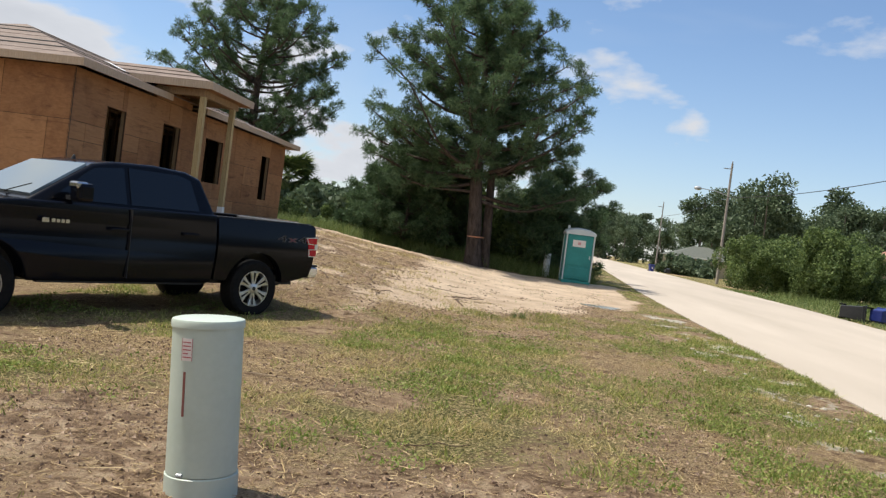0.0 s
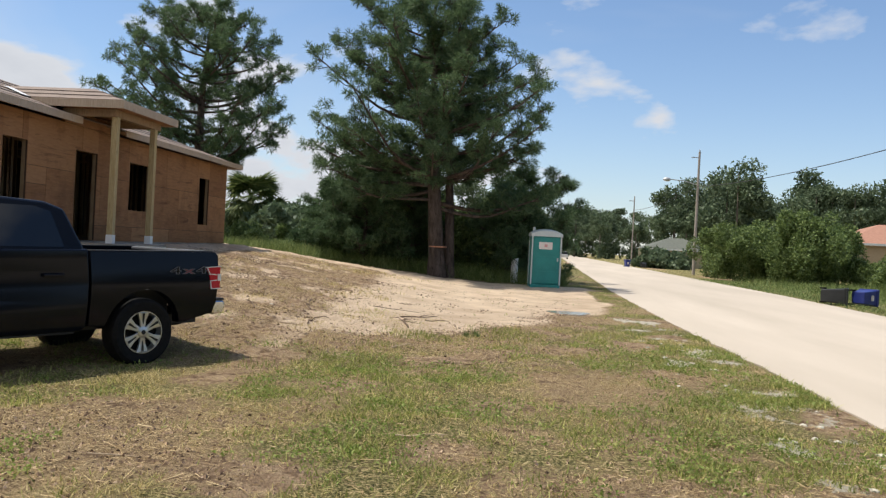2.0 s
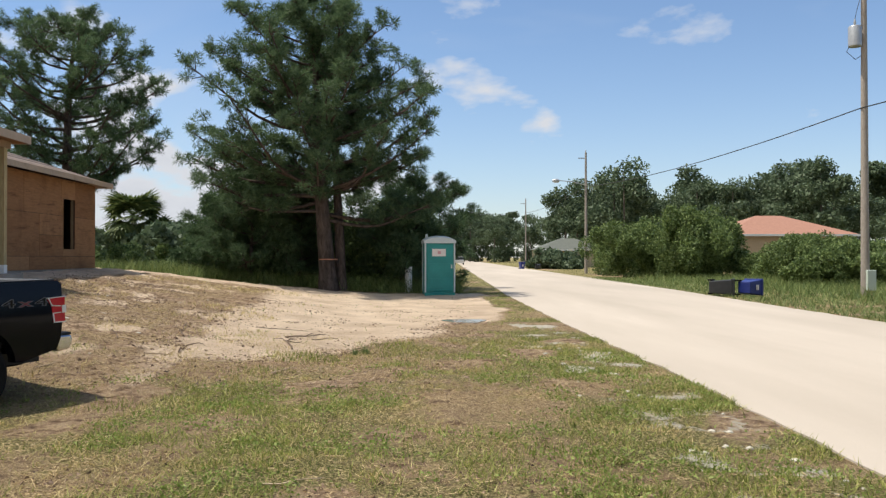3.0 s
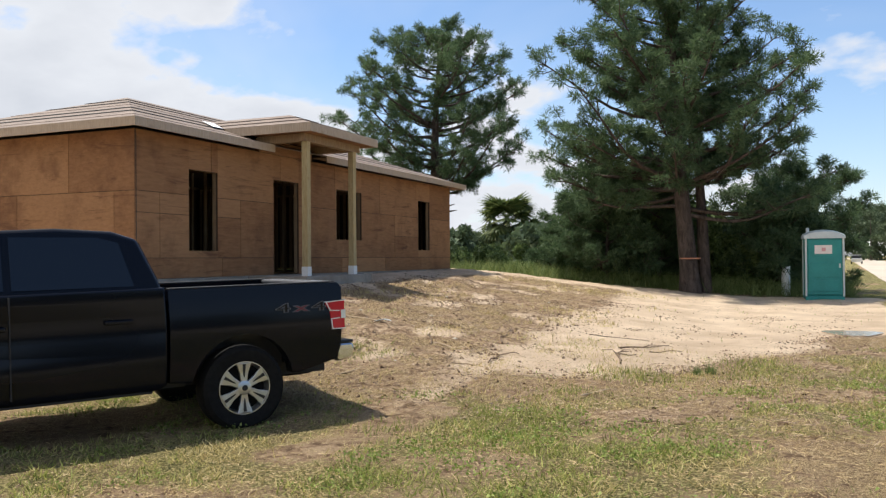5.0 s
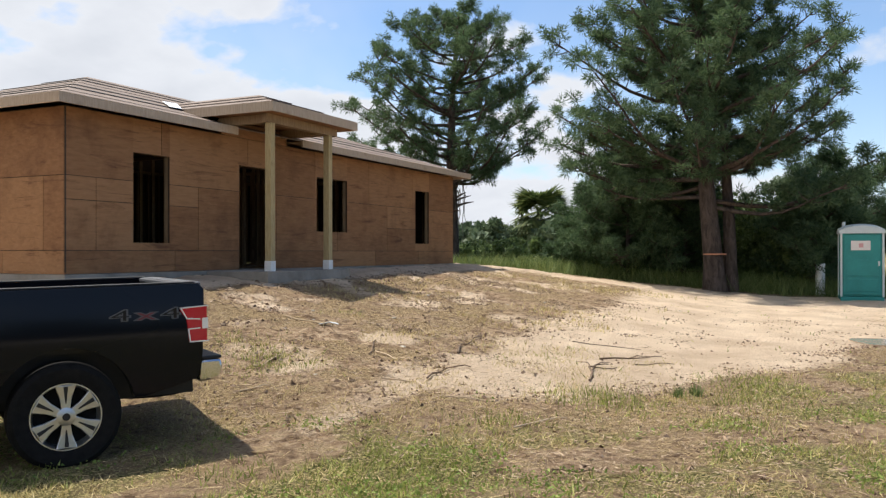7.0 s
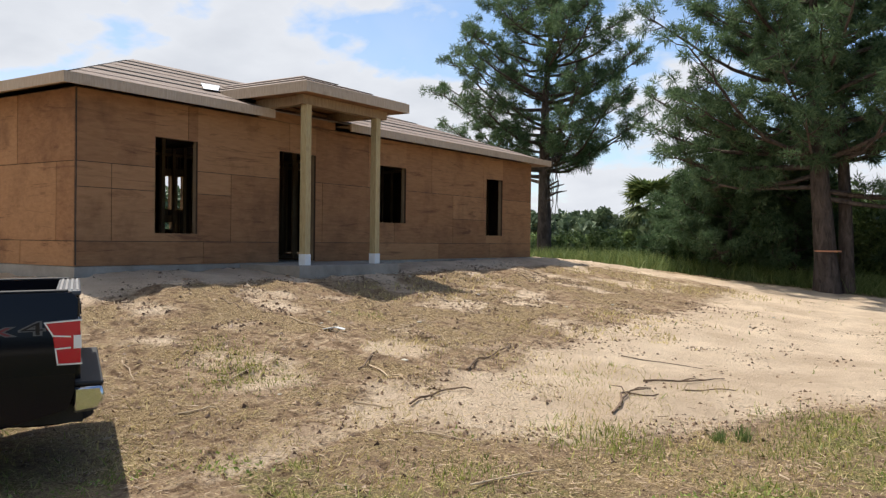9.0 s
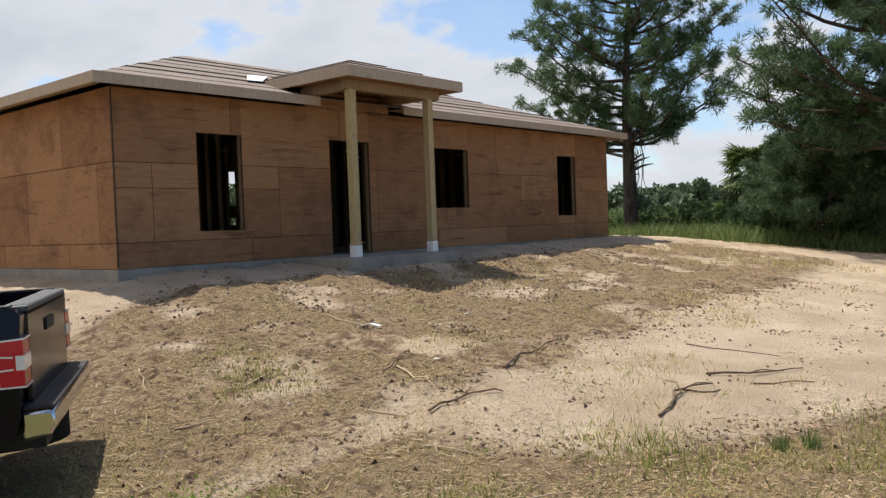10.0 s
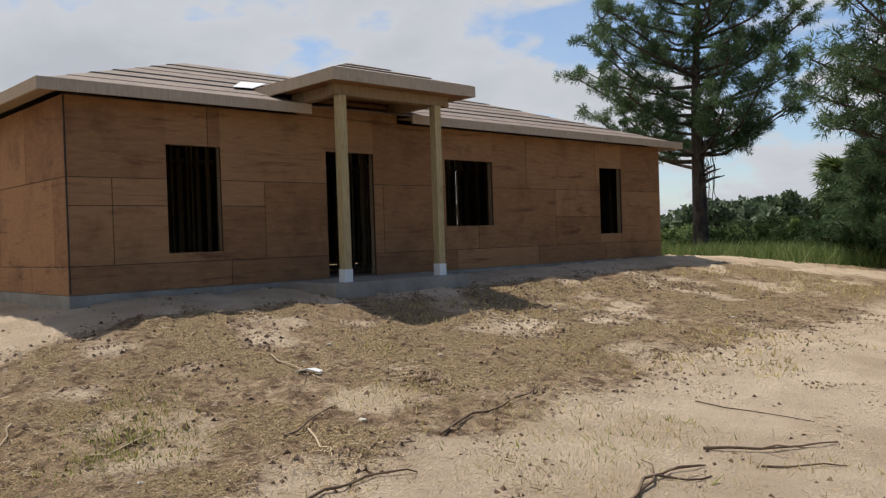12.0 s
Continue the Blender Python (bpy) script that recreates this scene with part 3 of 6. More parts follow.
# felt strips shown between the boards near the ridge
for k in (2, 3, 5, 6):
    f = k / 7
    for P, Q, RP, RQ in ((A, B, R0, R1), (D, A, R0, R0)):
        p, q, rp, rq = Vector(P), Vector(Q), Vector(RP), Vector(RQ)
        e0, e1, e2, e3 = p.lerp(rp, f - 0.018), q.lerp(rq, f - 0.018), q.lerp(rq, f), p.lerp(rp, f)
        z = Vector((0, 0, 0.024))
        part("felt_strip", Shape().slab([e0 + z, e1 + z, e2 + z, e3 + z], 0.01), FELT_DARK, roof, off=HOUSE_AT)

PORCH_Y0, PORCH_Y1, PORCH_X = 19.42, 22.35, -8.5
FH = 0.16


def fascia(p, q, z, height=FH, thick=0.035):
    (x0, y0), (x1, y1) = p, q
    s = Shape()
    if abs(x0 - x1) < 1e-6:
        s.box(x0, x0 + thick, min(y0, y1), max(y0, y1), z - height, z)
    else:
        s.box(min(x0, x1), max(x0, x1), y0 - thick, y0, z - height, z)
    part("fascia", s, FASCIA, roof, "raw pale wood fascia board", HOUSE_AT)


fascia((EX1, EY0 - 0.035), (EX1, 19.79), EAVE_Z + 0.03)
fascia((EX1, 21.95), (EX1, EY1), EAVE_Z + 0.03)
fascia((EX0, EY0), (EX1, EY0), EAVE_Z + 0.03)
fascia((EX0, EY1 + 0.035), (EX1 + 0.035, EY1 + 0.035), EAVE_Z + 0.03)
soff = Shape()
for x0, x1, y0, y1 in ((FRONT_X + 0.002, EX1 - 0.002, EY0, 19.79), (FRONT_X + 0.002, EX1 - 0.002, 21.95, EY1), (EX0, FRONT_X, EY0, SIDE_Y - 0.002), (EX0, FRONT_X, END_Y + 0.002, EY1)):
    soff.box(x0, x1, y0, y1, EAVE_Z - 0.012, EAVE_Z - 0.004)
part("soffit", soff, STUD, roof, off=HOUSE_AT)

# the porch
porch_z = 4.62
deckp = Shape()
back_x = -12.4
yc = (PORCH_Y0 + PORCH_Y1) / 2
half = (PORCH_Y1 - PORCH_Y0) / 2
apex = (PORCH_X - half, yc, porch_z + half * PITCH)
rear = (back_x, yc, porch_z + half * PITCH)
pa, pb = (PORCH_X, PORCH_Y0, porch_z), (PORCH_X, PORCH_Y1, porch_z)
pc, pd = (back_x + half, PORCH_Y1, porch_z), (back_x + half, PORCH_Y0, porch_z)
porch_roof = part("porch_roof", Shape().slab([pa, pb, apex], 0.02).slab([pb, pc, rear, apex], 0.02).slab([pd, pa, apex, rear], 0.02), FELT_DARK, house, "small hip porch roof of raw boards", HOUSE_AT)
for a, b, ra, rb in ((pa, pb, apex, apex), (pb, pc, apex, rear), (pd, pa, rear, apex)):
    a, b, ra, rb = Vector(a), Vector(b), Vector(ra), Vector(rb)
    for k in range(3):
        f0, f1 = k / 3, (k + 1) / 3
        q = [a.lerp(ra, f0), b.lerp(rb, f0), b.lerp(rb, f1), a.lerp(ra, f1)]
        q = [p + Vector((0, 0, 0.034 if i < 2 else 0.012)) for i, p in enumerate(q)]
        if (q[2] - q[3]).length < 0.05:
            q = q[:3]
        part("roof_board", Shape().slab(q, 0.012), FELT, porch_roof, off=HOUSE_AT)
s = Shape().box(PORCH_X, PORCH_X + 0.035, PORCH_Y0 - 0.035, PORCH_Y1 + 0.035, porch_z - FH, porch_z + 0.02)
part("fascia", s, FASCIA, porch_roof, off=HOUSE_AT)
for y0 in (PORCH_Y0 - 0.035, PORCH_Y1):
    s = Shape().box(FRONT_X - 0.6, PORCH_X - 0.001, y0, y0 + 0.035, porch_z - FH, porch_z + 0.02)
    part("fascia", s, FASCIA, porch_roof, off=HOUSE_AT)
s = Shape().box(FRONT_X + 0.02, PORCH_X - 0.002, PORCH_Y0 + 0.002, PORCH_Y1 - 0.002, porch_z - FH + 0.01, porch_z - FH + 0.022)
part("soffit", s, SHEATH, porch_roof, off=HOUSE_AT)
POST_X, POST_YS = -8.82, (19.76, 21.75)
beam = Shape().box(POST_X - 0.1, POST_X + 0.06, 19.6, 22.02, porch_z - FH - 0.16, porch_z - FH + 0.005)
for y in POST_YS:
    beam.box(FRONT_X + 0.02, POST_X - 0.102, y - 0.07, y + 0.07, porch_z - FH - 0.16, porch_z - FH + 0.005)
part("porch_beam", beam, STUD, porch_roof, "stained raw wood beam", HOUSE_AT)
gable = Shape().box(FRONT_X - 0.1, FRONT_X, 19.79, 21.95, WALL_TOP + 0.004, porch_z - FH)
part("wall_over_door", gable, SHEATH, house, off=HOUSE_AT)
for y in POST_YS:
    s = Shape().box(POST_X - 0.07, POST_X + 0.07, y - 0.07, y + 0.07, SLAB_Z + 0.02, porch_z - FH - 0.16)
    post = part("porch_post", s, LUMBER, house, "pale treated timber post", HOUSE_AT, round_edge=0.008)
    s = Shape().box(POST_X - 0.078, POST_X + 0.078, y - 0.078, y + 0.078, SLAB_Z - 0.03, SLAB_Z + 0.17)
    part("post_base", s, WHITE_PLASTIC, post, "white wrapped foot", off=HOUSE_AT, round_edge=0.006)
# a loose white sheet on the front slope beside the porch valley
zf = lambda x: EAVE_Z + 0.058 + (EX1 - x) * PITCH
q = [(-10.6, 18.95, zf(-10.6)), (-10.68, 19.36, zf(-10.68)), (-11.6, 20.2, zf(-11.6)), (-11.45, 19.6, zf(-11.45))]
part("white_sheet", Shape().slab(q, 0.006), WHITE_SHEET, roof, "white underlay sheet", HOUSE_AT)

# ---- the pickup truck ----
CAR_PAINT = material("black_paint", (0.004, 0.005, 0.009), 0.16, spec=0.22, coat=0.0)
GLASS_TINT = material("tinted_glass", (0.004, 0.005, 0.007), 0.04, spec=0.6)
# pale blue-grey base colour carries part of the sky's reflection
WINDSCREEN = material("windscreen_glass", (0.16, 0.2, 0.22), 0.06, spec=0.9)
RUBBER = plain("tyre_rubber", (0.007, 0.007, 0.007), (0.014, 0.0135, 0.013), 0.8, 20.0, spec=0.15)
ALLOY = plain("alloy_rim", (0.52, 0.53, 0.54), (0.62, 0.63, 0.64), 0.3, 20.0, metal=0.85, bump=0.02)
CHROME = material("chrome_trim", (0.6, 0.6, 0.61), 0.16, metal=1.0)
TRIM_BLACK = plain("black_trim", (0.012, 0.012, 0.013), (0.02, 0.02, 0.021), 0.6, 12.0)
LAMP_RED = material("red_lens", (0.5, 0.004, 0.018), 0.2, spec=0.4, coat=0.2)
LAMP_WHITE = material("white_lens", (0.75, 0.73, 0.7), 0.12, spec=0.6, coat=0.5)
DECAL_GREY = plain("decal_grey", (0.07, 0.073, 0.08), (0.1, 0.103, 0.11), 0.5)
DECAL_RED = plain("decal_red", (0.14, 0.012, 0.018), (0.18, 0.016, 0.024), 0.5)


def arch(cx, cz, r, x_from, x_to, z_low, steps=14):
    """Points of a wheel arch, walked from x_from to x_to."""
    a0 = math.acos(max(-1, min(1, (x_from - cx) / r)))
    a1 = math.acos(max(-1, min(1, (x_to - cx) / r)))
    return [(cx + r * math.cos(a0 + (a1 - a0) * k / steps), max(z_low, cz + r * math.sin(a0 + (a1 - a0) * k / steps))) for k in range(steps + 1)]


def side_swell(z):
    """The half width of the body at a height."""
    pts = ((0.4, 0.9), (0.55, 0.955), (0.8, 0.99), (1.0, 1.0), (1.15, 0.985), (1.36, 0.95), (1.45, 0.93))
    for (z0, w0), (z1, w1) in zip(pts, pts[1:]):
        if z <= z1:
            return w0 + (w1 - w0) * max(0, (z - z0)) / (z1 - z0)
    return pts[-1][1]


def swollen(shape, name, nose=False):
    """Cuts a drawn-out body at some heights and lets its sides bulge."""
    me = shape.mesh(name)
    bm = bmesh.new()
    bm.from_mesh(me)
    for z in (0.55, 0.8, 0.97, 1.03, 1.15, 1.28):
        bmesh.ops.bisect_plane(bm, geom=bm.verts[:] + bm.edges[:] + bm.faces[:], plane_co=(0, 0, z), plane_no=(0, 0, 1))
    for v in bm.verts:
        w = side_swell(v.co.z)
        if nose and v.co.x > 2.1:
            w -= 0.13 * ((v.co.x - 2.1) / 0.68) ** 2
        v.co.y *= w
    bmesh.ops.recalc_face_normals(bm, faces=bm.faces)
    bm.to_mesh(me)
    bm.free()
    return me


def lettering(name, text, size, material_, parent, m, swell=0.0, deep=0.003):
    curve = bpy.data.curves.new(name, "FONT")
    curve.body, curve.size, curve.extrude, curve.align_x, curve.offset = text, size, deep, "CENTER", swell
    tmp = bpy.data.objects.new(name, curve)
    scene.collection.objects.link(tmp)
    me = bpy.data.meshes.new_from_object(tmp.evaluated_get(bpy.context.evaluated_depsgraph_get()))
    bpy.data.objects.remove(tmp)
    me.transform(m)
    me.materials.clear()
    return part(name, me, material_, parent)


def wheel(truck, x, y):
    """Tyre and six-spoke rim; the outer face looks along the sign of y."""
    o = 1 if y > 0 else -1
    rad = 0.405
    tyre = Shape().lathe([(0.2, -0.12 * o), (0.27, -0.135 * o), (0.36, -0.14 * o), (0.395, -0.115 * o), (rad, -0.06 * o), (rad, 0.06 * o), (0.395, 0.115 * o), (0.36, 0.14 * o), (0.275, 0.135 * o), (0.245, 0.12 * o), (0.235, 0.04 * o)], 40, "y", (x, y, rad))
    w = part("wheel", tyre, RUBBER, truck, "black tyre on a silver rim", soft_angle=35)
    rim = Shape()
    ring = [(0.252, 0.128), (0.252, 0.105), (0.225, 0.06), (0.225, 0.0), (0.232, 0.0), (0.24, 0.1), (0.243, 0.128)]
    n0 = len(rim.v)
    sides = 40
    prof = ring + [ring[0]]
    for r, h in prof:
        for k in range(sides):
            a = 2 * math.pi * k / sides
            rim.v.append((x + r * math.cos(a), y + h * o, rad + r * math.sin(a)))
    for i in range(len(prof) - 1):
        for k in range(sides):
            a, b = n0 + i * sides + k, n0 + i * sides + (k + 1) % sides
            rim.f.append((a, b, b + sides, a + sides))
    part("rim", rim, ALLOY, w, soft_angle=35)
    for k in range(6):
        a = math.pi / 2 + k * math.pi / 3
        c, s = math.cos(a), math.sin(a)
        spoke = Shape()
        for r, hw, h in ((0.05, 0.03, 0.115), (0.14, 0.042, 0.112), (0.236, 0.076, 0.122)):
            for dh in (0, -0.03):
                for t in (-1, 1):
                    spoke.v.append((x + r * c - t * hw * s, y + (h + dh) * o, rad + r * s + t * hw * c))
        for i in range(2):
            b = i * 4
            spoke.f += [(b, b + 1, b + 5, b + 4), (b + 2, b + 6, b + 7, b + 3), (b, b + 4, b + 6, b + 2), (b + 1, b + 3, b + 7, b + 5)]
        spoke.f += [(0, 2, 3, 1), (8, 9, 11, 10)]
        part("spoke", spoke, ALLOY, w, round_edge=0.006)
        groove = Shape()
        for r, hw in ((0.1, 0.004), (0.225, 0.016)):
            for dh in (0.006, -0.01):
                for t in (-1, 1):
                    groove.v.append((x + r * c - t * hw * s, y + (0.112 + 0.1 * max(0, r - 0.14) + dh) * o, rad + r * s + t * hw * c))
        groove.f += [(0, 1, 5, 4), (2, 6, 7, 3), (0, 4, 6, 2), (1, 3, 7, 5), (0, 2, 3, 1), (4, 5, 7, 6)]
        part("spoke_groove", groove, TRIM_BLACK, w)
    part("hub_cap", Shape().lathe([(0.07, 0.08 * o), (0.068, 0.118 * o), (0.045, 0.126 * o), (0.02, 0.128 * o)], 20, "y", (x, y, rad)), ALLOY, w, soft_angle=35)
    part("badge", Shape().lathe([(0.03, 0.12 * o), (0.028, 0.131 * o)], 14, "y", (x, y, rad)), TRIM_BLACK, w)
    part("brake_disc", Shape().lathe([(0.2, -0.01 * o), (0.2, 0.015 * o)], 24, "y", (x, y, rad)), TRIM_BLACK, w)


def pickup_truck():
    truck = thing("pickup_truck", (-5.76, 9.99, 0.12), "black four-door pickup truck parked on the grass", "truck")
    truck.matrix_basis = pose(-5.76, 9.99, 0.12, 0, 1.1, -122.5)
    # cab and bonnet
    out = [(2.70, 0.52), (2.74, 0.66), (2.75, 0.98), (2.70, 1.17), (2.58, 1.25), (1.95, 1.335), (1.42, 1.375), (-1.12, 1.39), (-1.12, 0.50), (-1.05, 0.46), (1.30, 0.46)]
    out += arch(1.84, 0.42, 0.50, 1.345, 2.335, 0.46) + [(2.40, 0.48)]
    part("body", swollen(Shape().prism(out, -1, 1), "body", True), CAR_PAINT, truck, "glossy black painted cab and bonnet", round_edge=0.022, soft_angle=38)
    # greenhouse
    ring = [(1.40, 1.372, 0.90), (0.58, 1.86, 0.73), (0.30, 1.915, 0.71), (-0.25, 1.935, 0.70), (-0.72, 1.905, 0.71), (-0.93, 1.83, 0.74), (-1.10, 1.385, 0.91)]
    gh = Shape()
    for sgn in (1, -1):
        gh.v += [(x, sgn * w, z) for x, z, w in ring]
    k = len(ring)
    gh.f += [tuple(range(k)), tuple(range(2 * k - 1, k - 1, -1))] + [(i, k + i, k + i + 1, i + 1) for i in range(k - 1)]
    part("cab_roof", gh, CAR_PAINT, truck, round_edge=0.03, soft_angle=38)

    def pane(name, pts, sgn, mat, label=""):
        """A window lying on the sloping side of the cab."""
        s = Shape()
        for x, z in pts:
            f = (z - 1.38) / (1.9 - 1.38)
            w = 0.905 - 0.185 * f
            s.v.append((x, sgn * (w + 0.010), z))
        for x, z in pts:
            f = (z - 1.38) / (1.9 - 1.38)
            s.v.append((x, sgn * (0.905 - 0.185 * f - 0.03), z))
        n = len(pts)
        s.f += [tuple(range(n)), tuple(range(2 * n - 1, n - 1, -1))] + [(i, n + i, n + (i + 1) % n, (i + 1) % n) for i in range(n)]
        part(name, s, mat, truck, label)

    for sgn in (1, -1):
        pane("side_window", [(1.12, 1.41), (0.18, 1.41), (0.18, 1.85), (0.52, 1.82), (0.62, 1.78)], sgn, GLASS_TINT, "dark tinted glass")
        pane("side_window", [(0.12, 1.41), (-0.86, 1.41), (-0.76, 1.80), (-0.58, 1.85), (0.12, 1.86)], sgn, GLASS_TINT, "dark tinted glass")
    ws = Shape()
    for x, z, w in ((1.33, 1.42, 0.85), (0.64, 1.835, 0.70)):
        for d in (0.02, -0.02):
            ws.v += [(x + d * 0.5, w, z + d), (x + d * 0.5, -w, z + d)]
    ws.f += [(0, 1, 5, 4), (2, 6, 7, 3), (0, 4, 6, 2), (1, 3, 7, 5), (0, 2, 3, 1), (4, 5, 7, 6)]
    part("windscreen", ws, WINDSCREEN, truck, "sky-reflecting windscreen")
    rw = Shape()
    for x, z, w in ((-1.085, 1.45, 0.80), (-0.955, 1.80, 0.66)):
        for d in (0.012, -0.03):
            rw.v += [(x - d, w, z), (x - d, -w, z)]
    rw.f += [(0, 1, 5, 4), (2, 6, 7, 3), (0, 4, 6, 2), (1, 3, 7, 5), (0, 2, 3, 1), (4, 5, 7, 6)]
    part("rear_window", rw, GLASS_TINT, truck)
    for x0 in (0.15,):
        for sgn in (1, -1):
            part("door_seam", Shape().box(x0 - 0.005, x0 + 0.005, sgn * 0.93, sgn * 1.0015, 0.52, 1.36), TRIM_BLACK, truck)
    for sgn in (1, -1):
        for x0 in (0.30, -0.70):
            s = Shape().box(x0 - 0.12, x0 + 0.12, sgn * 1.0 - 0.012, sgn * 1.0 + 0.022, 1.085, 1.125)
            part("door_handle", s, CAR_PAINT, truck, round_edge=0.012)
        s = Shape().box(0.78, 0.98, sgn * 1.14 - 0.13, sgn * 1.14 + 0.1, 1.40, 1.62)
        mirror = part("mirror", s, CAR_PAINT, truck, "black door mirror with a pale cap", round_edge=0.045)
        part("mirror_cap", Shape().box(0.86, 1.0, sgn * 1.14 - 0.1, sgn * 1.14 + 0.085, 1.55, 1.628), CHROME, mirror, round_edge=0.02)
        part("mirror_arm", Shape().box(0.86, 0.95, min(sgn * 0.88, sgn * 1.05), max(sgn * 0.88, sgn * 1.05), 1.41, 1.46), TRIM_BLACK, mirror)
        part("sill_rail", Shape().box(-1.0, 1.2, sgn * 0.86 - 0.05, sgn * 0.86 + 0.05, 0.44, 0.475), TRIM_BLACK, truck, round_edge=0.01)
        bars = part("fender_badge", Shape().box(1.16, 1.24, sgn * 0.975 - 0.004, sgn * 0.99 + 0.004, 1.135, 1.185), CHROME, truck, "small chrome badge")
        for j in range(4):
            part("badge_bar", Shape().box(1.09 - j * 0.055, 1.13 - j * 0.055, sgn * 0.975 - 0.004, sgn * 0.99 + 0.004, 1.14, 1.18), CHROME, truck)
    # load bed
    side = [(-1.14, 1.365), (-1.14, 0.52)] + [(-1.35, 0.50)] + arch(-1.84, 0.42, 0.50, -1.345, -2.335, 0.50) + [(-2.42, 0.50), (-2.81, 0.6), (-2.85, 0.72), (-2.88, 1.32), (-2.84, 1.365)]
    for sgn in (1, -1):
        v0, v1 = (0.86, 1.0) if sgn > 0 else (-1.0, -0.86)
        p = part("bed_side", swollen(Shape().prism(side, v0, v1), "bed_side"), CAR_PAINT, truck, "glossy black bed side", round_edge=0.018, soft_angle=38)
        part("rail_cap", Shape().box(-2.82, -1.16, sgn * 0.875 - 0.055, sgn * 0.875 + 0.05, 1.367, 1.38), TRIM_BLACK, p, round_edge=0.005)
    part("bed_floor", Shape().box(-2.8, -1.15, -0.82, 0.82, 0.86, 0.90), TRIM_BLACK, truck)
    part("bed_front", Shape().box(-1.20, -1.14, -0.80, 0.80, 0.90, 1.35), CAR_PAINT, truck)
    tail = Shape().box(-2.89, -2.80, -0.79, 0.79, 0.72, 1.33)
    gate = part("tailgate", tail, CAR_PAINT, truck, "black tailgate with a grey ridged cap", round_edge=0.02)
    part("gate_cap", Shape().box(-2.90, -2.74, -0.80, 0.80, 1.332, 1.368), DECAL_GREY, gate, round_edge=0.01)
    for j in range(4):
        part("cap_rib", Shape().box(-2.885 + j * 0.035, -2.87 + j * 0.035, -0.78, 0.78, 1.3685, 1.375), ALLOY, gate)
    part("gate_handle", Shape().box(-2.902, -2.891, -0.16, 0.16, 1.15, 1.23), TRIM_BLACK, gate)
    bump = Shape()
    prof = [(-2.84, 0.56), (-3.0, 0.58), (-3.04, 0.66), (-3.02, 0.74), (-2.84, 0.74)]
    bump.prism(prof, -0.93, 0.93)
    bumper = part("rear_bumper", bump, CHROME, truck, "chrome rear bumper with a black step", round_edge=0.02, soft_angle=38)
    part("bumper_step", Shape().box(-3.03, -2.85, -0.92, 0.92, 0.742, 0.77), TRIM_BLACK, bumper, round_edge=0.01)
    front = Shape().prism([(2.60, 0.54), (2.80, 0.56), (2.84, 0.68), (2.80, 0.82), (2.60, 0.82)], -0.86, 0.86)
    part("front_bumper", front, CHROME, truck, "chrome front bumper", round_edge=0.03, soft_angle=38)
    part("grille", Shape().box(2.66, 2.775, -0.58, 0.58, 0.86, 1.16), TRIM_BLACK, truck, round_edge=0.02)
    for sgn in (1, -1):
        s = Shape().box(2.42, 2.735, sgn * 0.77 - 0.14, sgn * 0.77 + 0.135, 0.90, 1.15)
        part("headlight", s, LAMP_WHITE, truck, "clear headlight", round_edge=0.03)
        # tail lamp: red block with a pale C-shaped guide
        y0, y1 = sgn * 0.80, sgn * 1.006
        lo, hi = min(y0, y1), max(y0, y1)
        lamp = part("tail_light", Shape().prism([(-2.892, 0.90), (-2.892, 1.19), (-2.68, 1.178), (-2.684, 1.15), (-2.728, 1.085), (-2.748, 0.90)], lo, hi), LAMP_RED, truck, "red tail light with a white C-shaped band", round_edge=0.008)
        e = 0.006
        for xa, za, xb, zb in ((-2.896, 1.187, -2.682, 1.175), (-2.682, 1.175, -2.73, 1.09), (-2.73, 1.09, -2.83, 1.082), (-2.742, 1.005, -2.83, 1.01), (-2.742, 1.005, -2.754, 0.904), (-2.754, 0.904, -2.896, 0.904)):
            way = Vector((xb - xa, zb - za)).normalized() * 0.0048
            nx, nz = -way.y, way.x
            band = [(xa - way.x + nx, za - way.y + nz), (xb + way.x + nx, zb + way.y + nz), (xb + way.x - nx, zb + way.y - nz), (xa - way.x - nx, za - way.y - nz)]
            part("light_band", Shape().prism(band, lo - e, hi + e), LAMP_WHITE, lamp)
        part("reverse_lens", Shape().box(-2.897, -2.85, lo - e - 0.002, hi + e + 0.002, 1.004, 1.09), LAMP_WHITE, lamp)
        # the four-wheel-drive decal: outlined figures with a red cross
        w = sgn * 0.997
        m = Matrix.Translation((-2.42, w, 1.10)) @ Euler((radians(90), 0, radians(180 if sgn > 0 else 0))).to_matrix().to_4x4()
        for text, dx in (("4", 0.19), ("x", 0.0), ("4", -0.19)):
            mm = m @ Matrix.Translation((-dx, 0, 0)) @ Matrix.Diagonal((2.5, 1, 1, 1))
            outer = lettering("decal_figure", text, 0.12, DECAL_GREY, truck, mm, 0.005)
            lettering("decal_fill", text, 0.12, DECAL_RED if text == "x" else CAR_PAINT, outer, mm, -0.001, 0.0045)
    for x in (1.84, -1.84):
        for y in (0.83, -0.83):
            wheel(truck, x, y)
    under = Shape().box(-2.9, 2.5, -0.5, 0.5, 0.42, 0.55).box(-1.32, 1.3, -0.8, 0.8, 0.46, 0.6)
    part("chassis", under, TRIM_BLACK, truck)
    part("wheel_housing", Shape().box(-2.34, -1.34, -0.68, 0.68, 0.5, 0.9), TRIM_BLACK, truck)
    part("wheel_housing", Shape().box(1.34, 2.34, -0.68, 0.68, 0.5, 0.95), TRIM_BLACK, truck)
    part("spare_wheel", Shape().lathe([(0.1, 0.0), (0.36, 0.02), (0.36, 0.2), (0.1, 0.22)], 24, centre=(-2.62, 0.0, 0.36)), RUBBER, truck)
